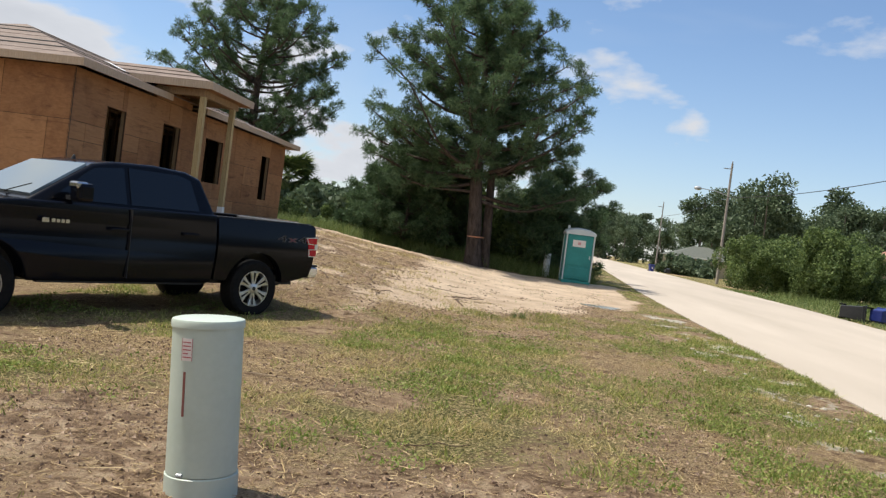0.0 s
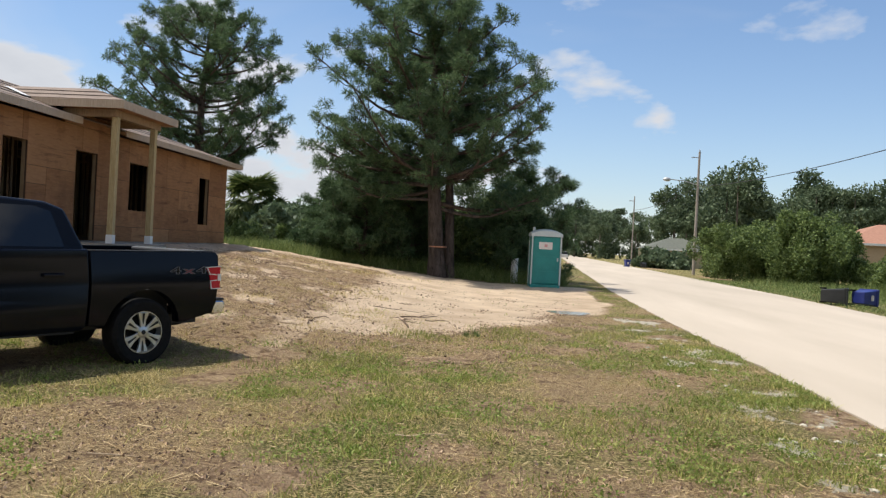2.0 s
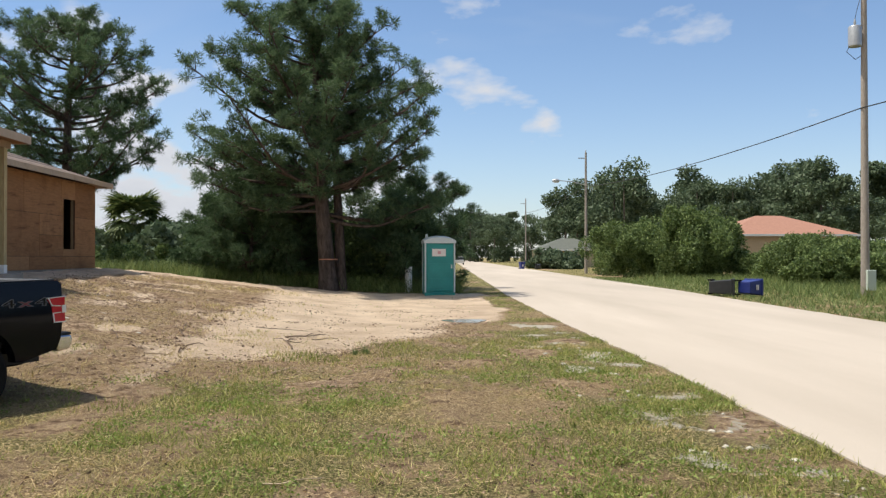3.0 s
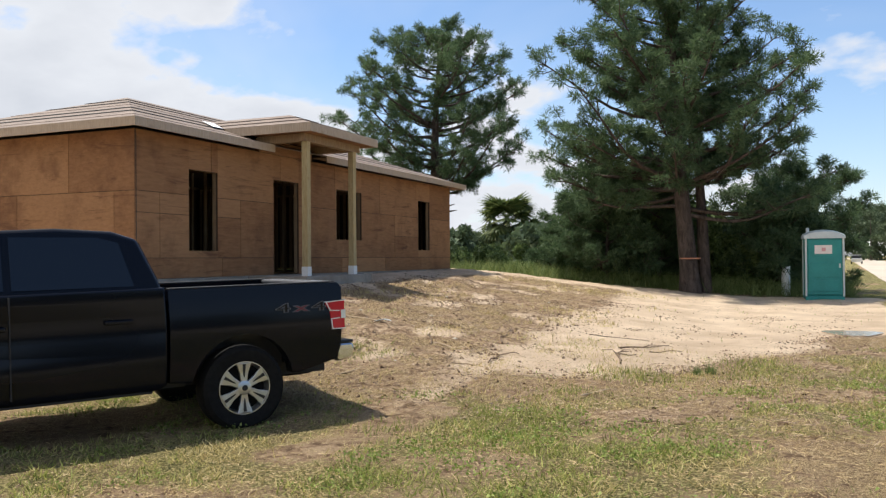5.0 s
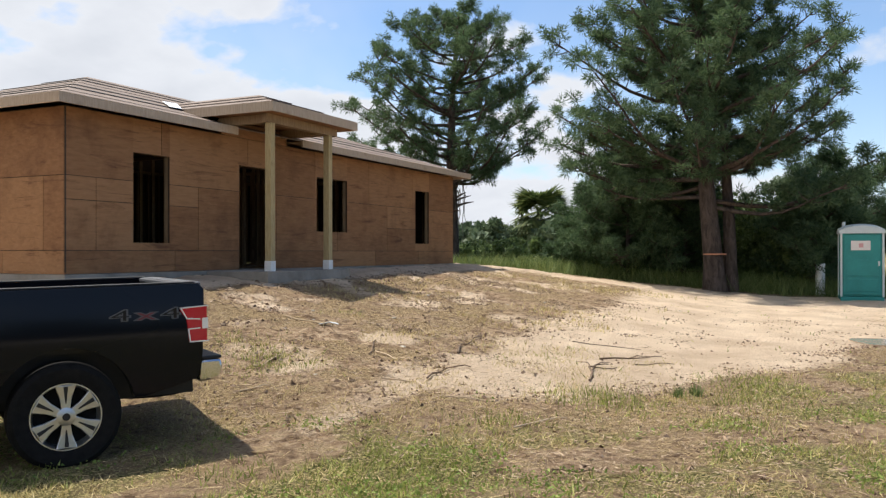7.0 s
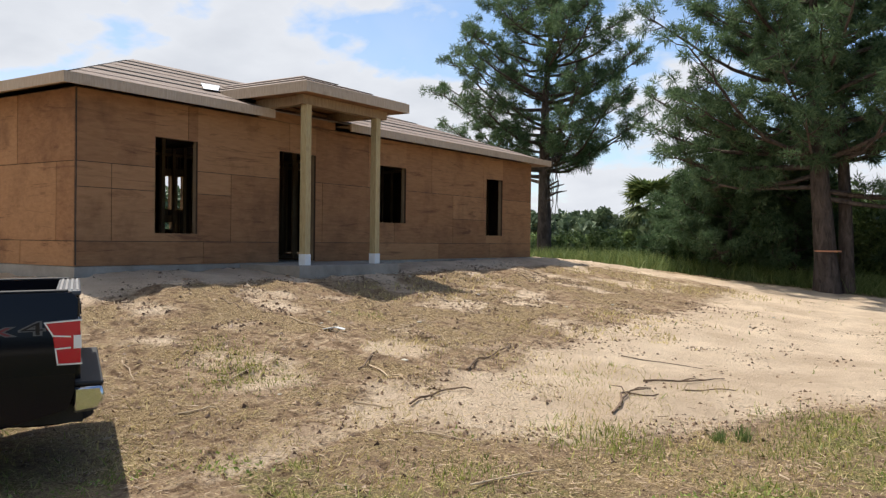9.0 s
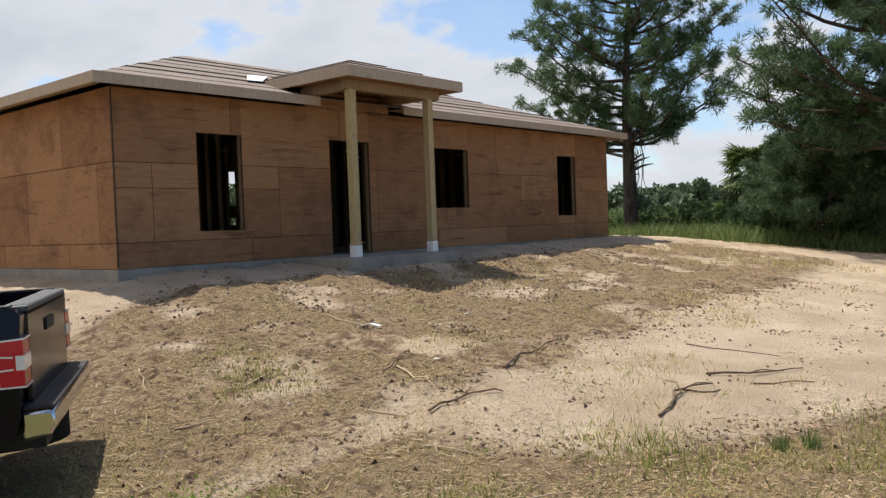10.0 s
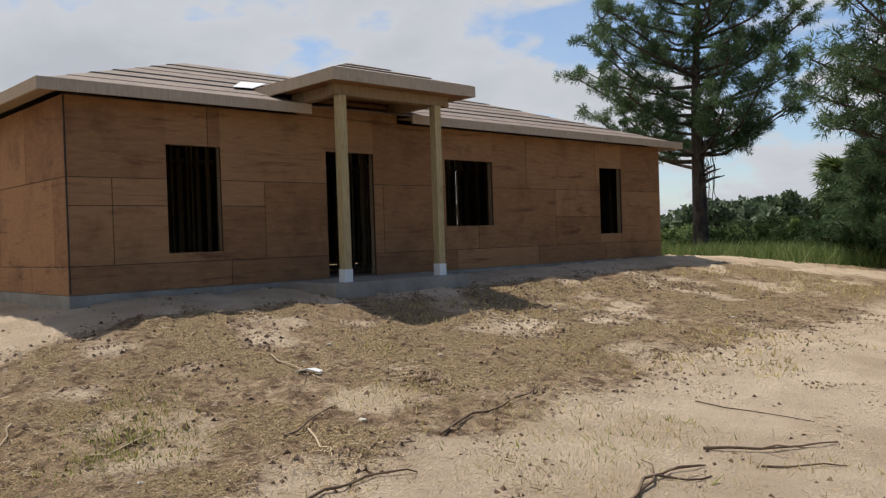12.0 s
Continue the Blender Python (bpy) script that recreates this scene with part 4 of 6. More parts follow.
    part("wiper", Shape().tube([(1.36, 0.25, 1.425), (1.16, 0.5, 1.545)], 0.012, 5), TRIM_BLACK, truck)
    part("roof_aerial", Shape().lathe([(0.03, 1.92), (0.02, 1.96), (0.006, 1.98)], 8, centre=(0.45, 0.0, -0.02)), TRIM_BLACK, truck)


pickup_truck()

# ---- trees ----
def tufts(places, ways, sizes, needles, width, rng):
    """Bursts of long needles: each stands out round its shoot and leans to the shoot's tip and upwards."""
    c = np.repeat(np.array(places), needles, 0)
    w = np.repeat(np.array(ways), needles, 0)
    r = np.repeat(np.array(sizes)[:, None], needles, 0)
    n = len(c)
    d = unit(unit(rng.normal(size=(n, 3))) + 0.42 * w + np.array([0, 0, 0.22]))
    s = unit(np.cross(d, rng.normal(size=(n, 3)))) * width * rng.uniform(0.7, 1.3, (n, 1))
    a = c + w * r * rng.uniform(-0.5, 0.35, (n, 1)) + d * r * 0.06
    tip = a + d * r * rng.uniform(0.72, 1.0, (n, 1)) - np.array([0, 0, 0.05]) * r
    return np.stack([a + d * r * 0.25 + s, a + d * r * 0.25 - s, tip], 1)


def bow(a, b, lift, rng, steps=7):
    """A limb from a to b that bends a little and turns up at its tip."""
    a, b = Vector(a), Vector(b)
    ln = (b - a).length
    kink = Vector((rng.uniform(-1, 1), rng.uniform(-1, 1), rng.uniform(-0.5, 0.5))) * 0.07 * ln
    out = []
    for k in range(steps):
        f = k / (steps - 1)
        p = a.lerp(b, f) + kink * math.sin(f * math.pi * 1.6) - Vector((0, 0, lift * ln * math.sin(f * math.pi)))
        out.append(p)
    return out


def pine(place, height, trunk_r, outline, limbs, seed, label, lean=(0, 0), pad=0.36, needles=64, twigs=4, inner=0.35, extra=(), stubs=0):
    """A pine: tapered trunk, bowed limbs with side shoots, a burst of needles on every shoot.
    outline: the crown's half width at heights; extra: tips of single limbs with the height at which they leave the trunk."""
    rng, nrg = random.Random(seed), np.random.default_rng(seed)
    tree = thing("pine_tree", place, label, "tree")
    spine = []
    for k in range(13):
        f = k / 12
        wob = Vector((math.sin(f * 5 + seed), math.cos(f * 4 + seed), 0)) * 0.012 * height * f
        spine.append(Vector((lean[0] * f, lean[1] * f, height * f)) + wob - Vector((0, 0, 0.3 if k == 0 else 0)))
    radii = [trunk_r * (1.3 if k == 0 else 1) * (1 - 0.86 * (k / 12) ** 1.1) for k in range(13)]
    part("trunk", Shape().tube(spine, radii, 12), PINE_BARK, tree, soft_angle=60)

    def at(z):
        f = max(0.0, min(0.999, z / height)) * 12
        k = int(f)
        return spine[k].lerp(spine[k + 1], f - k)

    zs, ws = [q[0] for q in outline], [q[1] for q in outline]
    jobs = []
    for k in range(limbs):
        g = (k + rng.random()) / limbs
        zt = zs[0] + (zs[-1] - zs[0]) * g ** 0.92
        ln = float(np.interp(zt, zs, ws)) * (rng.uniform(0.84, 0.98) if rng.random() > inner else rng.uniform(0.4, 0.8))
        ang = k * 2.399 + rng.uniform(-0.35, 0.35)
        foot = max(zs[0] * 0.86, zt - ln * rng.uniform(0.3, 0.62))
        root = at(min(foot, height * 0.97))
        jobs.append((root, Vector((lean[0] * zt / height + math.cos(ang) * ln, lean[1] * zt / height + math.sin(ang) * ln, zt)), ln))
    jobs += [(at(z), Vector(tip), (Vector(tip) - at(z)).length) for tip, z in extra]
    places, ways, sizes = [], [], []

    def shoot(p, w):
        places.append(tuple(p))
        ways.append(tuple(w.normalized()))
        sizes.append(pad * rng.uniform(0.75, 1.2))

    for root, tip, ln in jobs:
        branch = Shape()
        pts = bow(root, tip, 0.09, rng)
        r0 = max(0.022, min(trunk_r * 0.4, 0.022 + 0.013 * ln))
        branch.tube(pts, [r0 * (1 - 0.125 * i) for i in range(7)], 6, caps=False)
        along = (pts[-1] - pts[-2]).normalized()
        shoot(pts[-1], along)
        for i in range(2, 7):
            for _ in range(twigs + 1 if i > 4 else (twigs if i > 3 else max(1, twigs // 2))):
                side = Vector((rng.gauss(0, 1), rng.gauss(0, 1), rng.gauss(0.25, 0.4))).normalized()
                t0 = pts[i].lerp(pts[i - 1], rng.random())
                w = (side + along * 0.55).normalized()
                t1 = t0 + w * rng.uniform(0.3, 0.85) * (0.5 + 0.09 * ln)
                branch.tube([t0, t0.lerp(t1, 0.5) - Vector((0, 0, 0.06)), t1], [0.026, 0.018, 0.011], 4, caps=False)
                shoot(t1, w)
                for _ in range(3):
                    v = (w + Vector((rng.gauss(0, 0.8), rng.gauss(0, 0.8), rng.gauss(0.2, 0.5)))).normalized()
                    shoot(t1 - w * rng.uniform(0.0, 0.3) + v * rng.uniform(0.1, 0.36), v)
        part("branch", branch, PINE_BARK, tree, soft_angle=60)
    for k in range(stubs):
        z = zs[0] * rng.uniform(0.45, 0.8)
        ang = rng.uniform(-0.9, 0.9)
        d = Vector((math.cos(ang), math.sin(ang), rng.uniform(0.0, 0.5))) * rng.uniform(0.7, 1.5)
        part("dead_stub", Shape().tube(bow(at(z), at(z) + d, -0.06, rng), [0.07, 0.065, 0.06, 0.05, 0.045, 0.03, 0.015], 6), PINE_BARK, tree)
    part("crown", cloud_mesh("crown", tufts(places, ways, sizes, needles, 0.015, nrg), NEEDLES), NEEDLES, tree, "dark green needle tufts")
    return tree


def on_ground(x, y, dip=0.0):
    return (x, y, ground_z(x, y) - dip)


big_pine = pine(on_ground(-2.85, 36.0), 11.4, 0.35, [(4.6, 2.6), (5.2, 4.2), (6.1, 5.0), (7.2, 5.3), (8.2, 5.0), (9.3, 4.3), (10.7, 3.3), (11.6, 1.4)], 66, 3, "large dense pine tree with a tape-marked trunk",
                (-0.8, 0.1), 0.31, 46, 3, 0.35, extra=[((-5.6, -0.3, 5.4), 4.2), ((-5.5, 0.6, 4.7), 3.8), ((-5.2, -1.2, 6.0), 4.4), ((5.2, 0.4, 4.1), 3.1), ((4.2, -0.6, 3.3), 2.9), ((-4.6, -0.5, 4.1), 3.6), ((-3.6, -1.6, 3.6), 3.2)])
part("marker_tape", Shape().lathe([(0.37, 0.0), (0.382, 0.01), (0.382, 0.04), (0.37, 0.05)], 16, centre=(-0.03, 0.0, 1.25)), plain("orange_tape", (0.5, 0.22, 0.12), (0.6, 0.28, 0.16), 0.6), big_pine, "faded orange marker tape")
pine(on_ground(-2.42, 36.5), 9.4, 0.24, [(5.2, 1.6), (6.2, 2.4), (7.6, 2.4), (9.6, 1.4)], 12, 14, "slimmer pine tree growing close behind a larger one", (-0.3, 0.2), 0.31, 42)
left_pine = pine(on_ground(-16.1, 43.3), 12.0, 0.36, [(5.2, 2.8), (5.9, 4.6), (7.4, 5.2), (8.6, 5.2), (10.2, 4.6), (11.6, 3.5), (12.8, 1.5)], 62, 21, "tall open-crowned pine tree with bare vine-hung lower trunk",
                 (0.1, 0.0), 0.3, 42, 3, 0.22, extra=[((-5.1, -0.6, 6.9), 4.2), ((-4.4, 0.8, 6.0), 3.9)], stubs=5)
vine_rng = random.Random(8)
for k in range(16):
    a, z0 = vine_rng.uniform(-1.4, 1.4), vine_rng.uniform(3.4, 5.8)
    x0, y0 = 0.3 * math.cos(a) + vine_rng.uniform(0, 0.45), 0.3 * math.sin(a)
    drop = vine_rng.uniform(0.8, 2.4)
    pts = [(x0 + vine_rng.gauss(0, 0.05), y0 + vine_rng.gauss(0, 0.05), z0 - drop * j / 5) for j in range(6)]
    part("hanging_vine", Shape().tube(pts, [0.02, 0.018, 0.016, 0.014, 0.012, 0.008], 4), GREY_BARK, left_pine, "dry brown hanging vine" if k == 0 else "")
pine(on_ground(0.6, 40.8), 4.8, 0.16, [(1.6, 2.0), (2.6, 2.9), (3.8, 2.6), (5.0, 1.4)], 16, 33, "small pine tree with drooping branches", (0.5, 0.2), 0.3, 42)
for px, py, ph, pr, seed in ((-6.4, 38.2, 4.7, 2.3, 41), (-4.4, 38.8, 5.0, 2.4, 42), (-8.0, 39.4, 3.6, 2.0, 43), (0.0, 38.4, 3.9, 2.1, 44)):
    pine(on_ground(px, py), ph, 0.1, [(0.6, pr), (ph * 0.5, pr * 0.85), (ph, pr * 0.35)], 26, seed, "bushy young pine tree with foliage down to the grass", (0.2, 0.1), 0.3, 42, 3)

# ---- things on the lot and along the road ----
PED_GREEN = plain("pale_green_plastic", (0.47, 0.54, 0.47), (0.53, 0.6, 0.53), 0.45, 3.0, bump=0.03)
STICKER = plain("sticker_white", (0.72, 0.66, 0.62), (0.78, 0.72, 0.68), 0.5)
STICKER_RED = plain("sticker_red", (0.4, 0.07, 0.08), (0.46, 0.1, 0.1), 0.5)
TEAL = plain("teal_plastic", (0.01, 0.2, 0.19), (0.018, 0.26, 0.24), 0.45, 2.0, bump=0.05)
GREY_PLASTIC = plain("grey_roof_plastic", (0.5, 0.55, 0.54), (0.58, 0.63, 0.62), 0.5)
POLE_WOOD = timber_material("pole_wood", (0.26, 0.225, 0.195), (0.4, 0.355, 0.31))
STEEL = plain("galvanised_steel", (0.36, 0.38, 0.4), (0.45, 0.47, 0.49), 0.45, 8.0, metal=0.5)
CABLE = plain("black_cable", (0.015, 0.015, 0.016), (0.025, 0.025, 0.026), 0.7)
BIN_BLUE = plain("blue_bin_plastic", (0.012, 0.025, 0.16), (0.02, 0.035, 0.2), 0.45, 5.0)
BIN_BLACK = plain("dark_bin_plastic", (0.012, 0.014, 0.016), (0.022, 0.024, 0.026), 0.5, 5.0)


def curved_patch(radius, a0, a1, z0, z1, thick=0.003, steps=6):
    """A thin label that lies on a round post."""
    s = Shape()
    for k in range(steps + 1):
        a = a0 + (a1 - a0) * k / steps
        for r in (radius, radius + thick):
            for z in (z0, z1):
                s.v.append((r * math.cos(a), r * math.sin(a), z))
    for k in range(steps):
        b = k * 4
        s.f += [(b + 2, b + 3, b + 7, b + 6), (b, b + 4, b + 5, b + 1), (b + 1, b + 5, b + 7, b + 3), (b, b + 2, b + 6, b + 4)]
    s.f += [(0, 1, 3, 2), (steps * 4, steps * 4 + 2, steps * 4 + 3, steps * 4 + 1)]
    return s


def utility_pedestal(x, y, r, h, label, near=True):
    z = ground_z(x, y)
    ped = thing("utility_pedestal", (x, y, z), label, "pedestal")
    part("base", Shape().lathe([(r * 1.03, -0.15), (r * 1.03, 0.17), (r, 0.175)], 36), PED_GREEN if near else WHITE_PLASTIC, ped, soft_angle=35)
    part("dome", Shape().lathe([(r * 0.995, 0.18), (r * 0.985, h - 0.05), (r * 0.985, h - 0.045)], 36), PED_GREEN if near else WHITE_PLASTIC, ped, soft_angle=35)
    part("cap", Shape().lathe([(r * 1.02, h - 0.05), (r * 1.03, h - 0.02), (r * 1.0, h - 0.006), (r * 0.9, h), (r * 0.4, h + 0.004)], 36), PED_GREEN if near else WHITE_PLASTIC, ped, soft_angle=50)
    if near:
        a = math.atan2(-0.457 - y, 0.1 - x) - 0.75
        label_ = part("warning_label", curved_patch(r * 0.99, a, a + 0.33, h - 0.22, h - 0.1), STICKER, ped, "white sticker with red print")
        for k in range(5):
            z0 = h - 0.118 - k * 0.02
            part("print_line", curved_patch(r * 0.99 + 0.003, a + 0.04, a + (0.29 if k != 3 else 0.2), z0 - 0.006, z0, 0.001), STICKER_RED, label_)
        part("print_edge", curved_patch(r * 0.99 + 0.003, a, a + 0.012, h - 0.22, h - 0.1, 0.001), STICKER_RED, label_)
        part("print_edge", curved_patch(r * 0.99 + 0.003, a + 0.318, a + 0.33, h - 0.22, h - 0.1, 0.001), STICKER_RED, label_)
        part("warning_strip", curved_patch(r * 0.988, a + 0.08, a + 0.15, h - 0.52, h - 0.28), plain("faded_red_strip", (0.2, 0.06, 0.05), (0.26, 0.09, 0.07), 0.6), ped, "narrow red strip")
        part("lock_bolt", Shape().lathe([(0.012, 0), (0.012, 0.03)], 10, "x", (r * 0.75 * math.cos(a) + 0.0, r * 0.75 * math.sin(a) - 0.08, 0.2)), STEEL, ped)
    return ped


near_pedestal = utility_pedestal(-1.76, 4.05, 0.195, 1.03, "pale green round utility pedestal standing in mulch")
near_pedestal.matrix_basis = pose(-1.76, 4.05, ground_z(-1.76, 4.05) - 0.06, 0, -4.3, 0)
utility_pedestal(0.32, 37.0, 0.15, 1.05, "white utility pedestal in tall grass by the trees", near=False)


def portable_toilet(x, y, rz):
    z = ground_z(x, y)
    t = thing("portable_toilet", (x, y, z), "teal portable toilet with a pale grey roof on sand", "portable toilet", rz=rz)
    w, d, h = 0.56, 0.58, 2.0
    part("base_skid", Shape().box(-w - 0.02, w + 0.02, -d - 0.02, d + 0.02, -0.05, 0.1), TEAL, t, round_edge=0.02)
    part("cabin", Shape().box(-w, w, -d, d, 0.1, h), TEAL, t, "teal plastic cabin", round_edge=0.03)
    for sx in (-1, 1):
        for sy in (-1, 1):
            part("corner_post", Shape().box(sx * w - 0.03, sx * w + 0.03, sy * d - 0.03, sy * d + 0.03, 0.1, h), GREY_PLASTIC, t, round_edge=0.012)
    door = part("door", Shape().box(-w + 0.07, w - 0.07, -d - 0.03, -d - 0.002, 0.16, h - 0.06), TEAL, t, "teal door", round_edge=0.012)
    for z0, z1 in ((0.26, 0.62), (0.72, 1.2)):
        part("door_panel", Shape().box(-w + 0.14, w - 0.14, -d - 0.045, -d - 0.031, z0, z1), TEAL, door, round_edge=0.008)
    sign = part("sign", Shape().box(-0.3, 0.22, -d - 0.042, -d - 0.031, 1.48, 1.76), STICKER, door, "white sign with a faint red mark")
    part("sign_mark", Shape().box(-0.09, 0.03, -d - 0.045, -d - 0.0425, 1.56, 1.68), plain("sign_pink", (0.6, 0.3, 0.3), (0.66, 0.36, 0.35), 0.5), sign)
    part("latch", Shape().box(w - 0.14, w - 0.09, -d - 0.05, -d - 0.031, 1.02, 1.16), GREY_PLASTIC, door)
    roof_s = Shape()
    rows_ = 7
    for k in range(rows_):
        f = k / (rows_ - 1)
        xx = -w - 0.06 + (2 * w + 0.12) * f
        zz = h + 0.1 + 0.14 * math.sin(f * math.pi) ** 0.6
        roof_s.v += [(xx, -d - 0.07, h - 0.02), (xx, -d - 0.05, zz - 0.03), (xx, 0, zz + 0.04), (xx, d + 0.05, zz - 0.03), (xx, d + 0.07, h - 0.02)]
    for k in range(rows_ - 1):
        for j in range(4):
            b = k * 5 + j
            roof_s.f.append((b, b + 1, b + 6, b + 5))
        roof_s.f.append((k * 5, k * 5 + 5, k * 5 + 9, k * 5 + 4))
    roof_s.f += [(0, 4, 3, 2, 1), (30, 31, 32, 33, 34)]
    part("roof", roof_s, GREY_PLASTIC, t, "pale grey moulded roof", soft_angle=50)
    part("vent_pipe", Shape().lathe([(0.05, h), (0.05, h + 0.34), (0.04, h + 0.35)], 12, centre=(-0.44, 0.3, 0)), GREY_PLASTIC, t)


portable_toilet(1.5, 35.0, 4)


def wheelie_bin(place, rz, tip, mat, label, number=""):
    """A wheeled bin; tip turns it over on its side."""
    b = new("wheelie_bin")
    b.matrix_basis = pose(*place, 0, tip, rz)
    tagged(b, label, "bin", "kerbside bins")
    s = Shape()
    for z, hx, hy in ((0.05, 0.22, 0.24), (0.9, 0.29, 0.33)):
        s.v += [(-hx, -hy, z), (hx, -hy, z), (hx, hy, z), (-hx, hy, z)]
    s.f += [(3, 2, 1, 0), (4, 5, 6, 7)] + [(i, (i + 1) % 4, 4 + (i + 1) % 4, 4 + i) for i in range(4)]
    part("tub", s, mat, b, round_edge=0.03)
    part("lid", Shape().box(-0.32, 0.32, -0.37, 0.36, 0.905, 0.97), mat, b, round_edge=0.025)
    part("rim", Shape().box(-0.31, 0.31, -0.35, 0.35, 0.84, 0.9), mat, b, round_edge=0.012)
    part("handle", Shape().tube([(-0.22, 0.36, 0.88), (-0.22, 0.43, 0.88), (0.22, 0.43, 0.88), (0.22, 0.36, 0.88)], 0.016, 6), mat, b)
    for x in (-0.26, 0.26):
        part("wheel", Shape().lathe([(0.1, -0.03), (0.13, -0.028), (0.13, 0.028), (0.1, 0.03)], 16, "x", (x, 0.26, 0.11)), RUBBER, b)
    if number:
        for k in range(2):
            part("print_bar", Shape().box(-0.1, 0.1, -0.327, -0.318, 0.42 + k * 0.13, 0.5 + k * 0.13), STICKER, b)
    return b


gz = lambda x, y: ground_z(x, y)
wheelie_bin((11.75, 34.0, gz(11.75, 34.0) + 0.34), -22, 90, BIN_BLACK, "black wheelie bin tipped over on the verge")
wheelie_bin((12.95, 33.55, gz(12.95, 33.55) + 0.34), 45, 90, BIN_BLUE, "blue wheelie bin tipped over on the verge", "x")
wheelie_bin((13.6, 104.0, gz(14.3, 104)), 15, 0, BIN_BLUE, "upright blue wheelie bin beside the road", "x")
wheelie_bin((15.6, 104.5, gz(15.6, 104.5) + 0.33), 80, 90, BIN_BLACK, "small dark bin lying on the far verge")


def utility_pole(x, y, h, label, transformer=False, lamp=False, r=0.15):
    z = ground_z(x, y)
    p = thing("utility_pole", (x, y, z), label, "utility pole")
    part("pole", Shape().lathe([(r, -0.3), (r * 0.95, 1), (r * 0.62, h)], 12), POLE_WOOD, p, soft_angle=40)
    part("insulator", Shape().lathe([(0.04, h), (0.06, h + 0.06), (0.05, h + 0.2), (0.02, h + 0.25)], 8), STEEL, p)
    part("bracket", Shape().box(-0.7, 0.05, -0.04, 0.04, h - 0.55, h - 0.47), STEEL, p)
    if transformer:
        can = part("transformer", Shape().lathe([(0.22, 0), (0.25, 0.03), (0.25, 0.75), (0.22, 0.82), (0.1, 0.86)], 18, centre=(-0.42, -0.1, h - 2.6)), STEEL, p, "grey drum transformer", soft_angle=40)
        part("bushing", Shape().lathe([(0.04, 0), (0.055, 0.1), (0.03, 0.25)], 8, centre=(-0.42, -0.1, h - 1.75)), STEEL, can)
        part("drop_wire", Shape().tube([(-0.42, -0.1, h - 1.5), (-0.3, -0.1, h - 1.0), (-0.1, 0, h - 0.5)], 0.012, 5), CABLE, p)
        part("drop_wire", Shape().tube([(-0.6, -0.1, h - 2.5), (-0.75, -0.1, h - 2.8), (-0.4, -0.1, h - 3.1), (-0.1, 0, h - 2.9)], 0.015, 5), CABLE, p)
        part("meter_box", Shape().box(-0.05, 0.3, -0.28, -0.12, 0.2, 1.0), PED_GREEN, p, round_edge=0.02)
    if lamp:
        arm = part("lamp_arm", Shape().tube([(0, 0, h - 3.0), (-1.2, -0.2, h - 2.7), (-2.6, -0.4, h - 2.6)], 0.04, 6), STEEL, p)
        part("lamp_head", Shape().lathe([(0.03, -0.4), (0.16, -0.25), (0.19, 0), (0.15, 0.22), (0.04, 0.3)], 12, "x", (-2.8, -0.42, h - 2.63)), STEEL, arm, soft_angle=40)
    return p


utility_pole(18.35, 34.9, 12.4, "weathered wooden utility pole carrying a grey transformer", transformer=True, r=0.17)
utility_pole(16.3, 79.0, 11.1, "weathered wooden utility pole with a street lamp", lamp=True)
utility_pole(15.8, 117.0, 9.3, "slim distant utility pole", r=0.11)


def cable(a, b, sag, r=0.02):
    a, b = Vector(a), Vector(b)
    pts = [a.lerp(b, k / 24) - Vector((0, 0, 4 * sag * (k / 24) * (1 - k / 24))) for k in range(25)]
    ob = part("overhead_cable", Shape().tube(pts, r, 5), CABLE)
    tagged(ob, "thin black overhead cable between utility poles", "cable", "overhead cables")


cable((18.2, 34.9, 7.7), (16.25, 79.0, 8.3), 0.5, 0.024)
cable((18.2, 34.9, 7.7), (20.5, -30.0, 8.0), 0.6, 0.024)
cable((16.25, 79.0, 8.3), (15.8, 117.0, 7.9), 0.4, 0.02)


def far_house(x0, x1, y, depth, wall_h, roof_h, roof_mat, wall_mat, label):
    z = ground_z((x0 + x1) / 2, y)
    h = thing("house", ((x0 + x1) / 2, y, z), label, "house")
    w = (x1 - x0) / 2
    part("wall", Shape().box(-w + 0.5, w - 0.5, 0.5, depth - 0.5, -0.2, wall_h), wall_mat, h)
    s = Shape()
    run = min(depth / 2, w * 0.8)
    s.v += [(-w, 0, wall_h), (w, 0, wall_h), (w, depth, wall_h), (-w, depth, wall_h), (-w + run, depth / 2, wall_h + roof_h), (w - run, depth / 2, wall_h + roof_h)]
    s.f += [(0, 1, 5, 4), (1, 2, 5), (2, 3, 4, 5), (3, 0, 4), (3, 2, 1, 0)]
    part("roof", s, roof_mat, h)
    part("fascia", Shape().box(-w, w, -0.04, -0.004, wall_h - 0.18, wall_h + 0.02), WHITE_PLASTIC, h)
    for k in range(3):
        xx = -w + 1.5 + k * (2 * w - 3) / 2
        win = part("window", Shape().box(xx - 0.6, xx + 0.6, 0.44, 0.495, 0.9, 2.1), GLASS_TINT, h)
        part("window_frame", Shape().box(xx - 0.66, xx + 0.66, 0.46, 0.498, 0.84, 0.895), WHITE_PLASTIC, win)


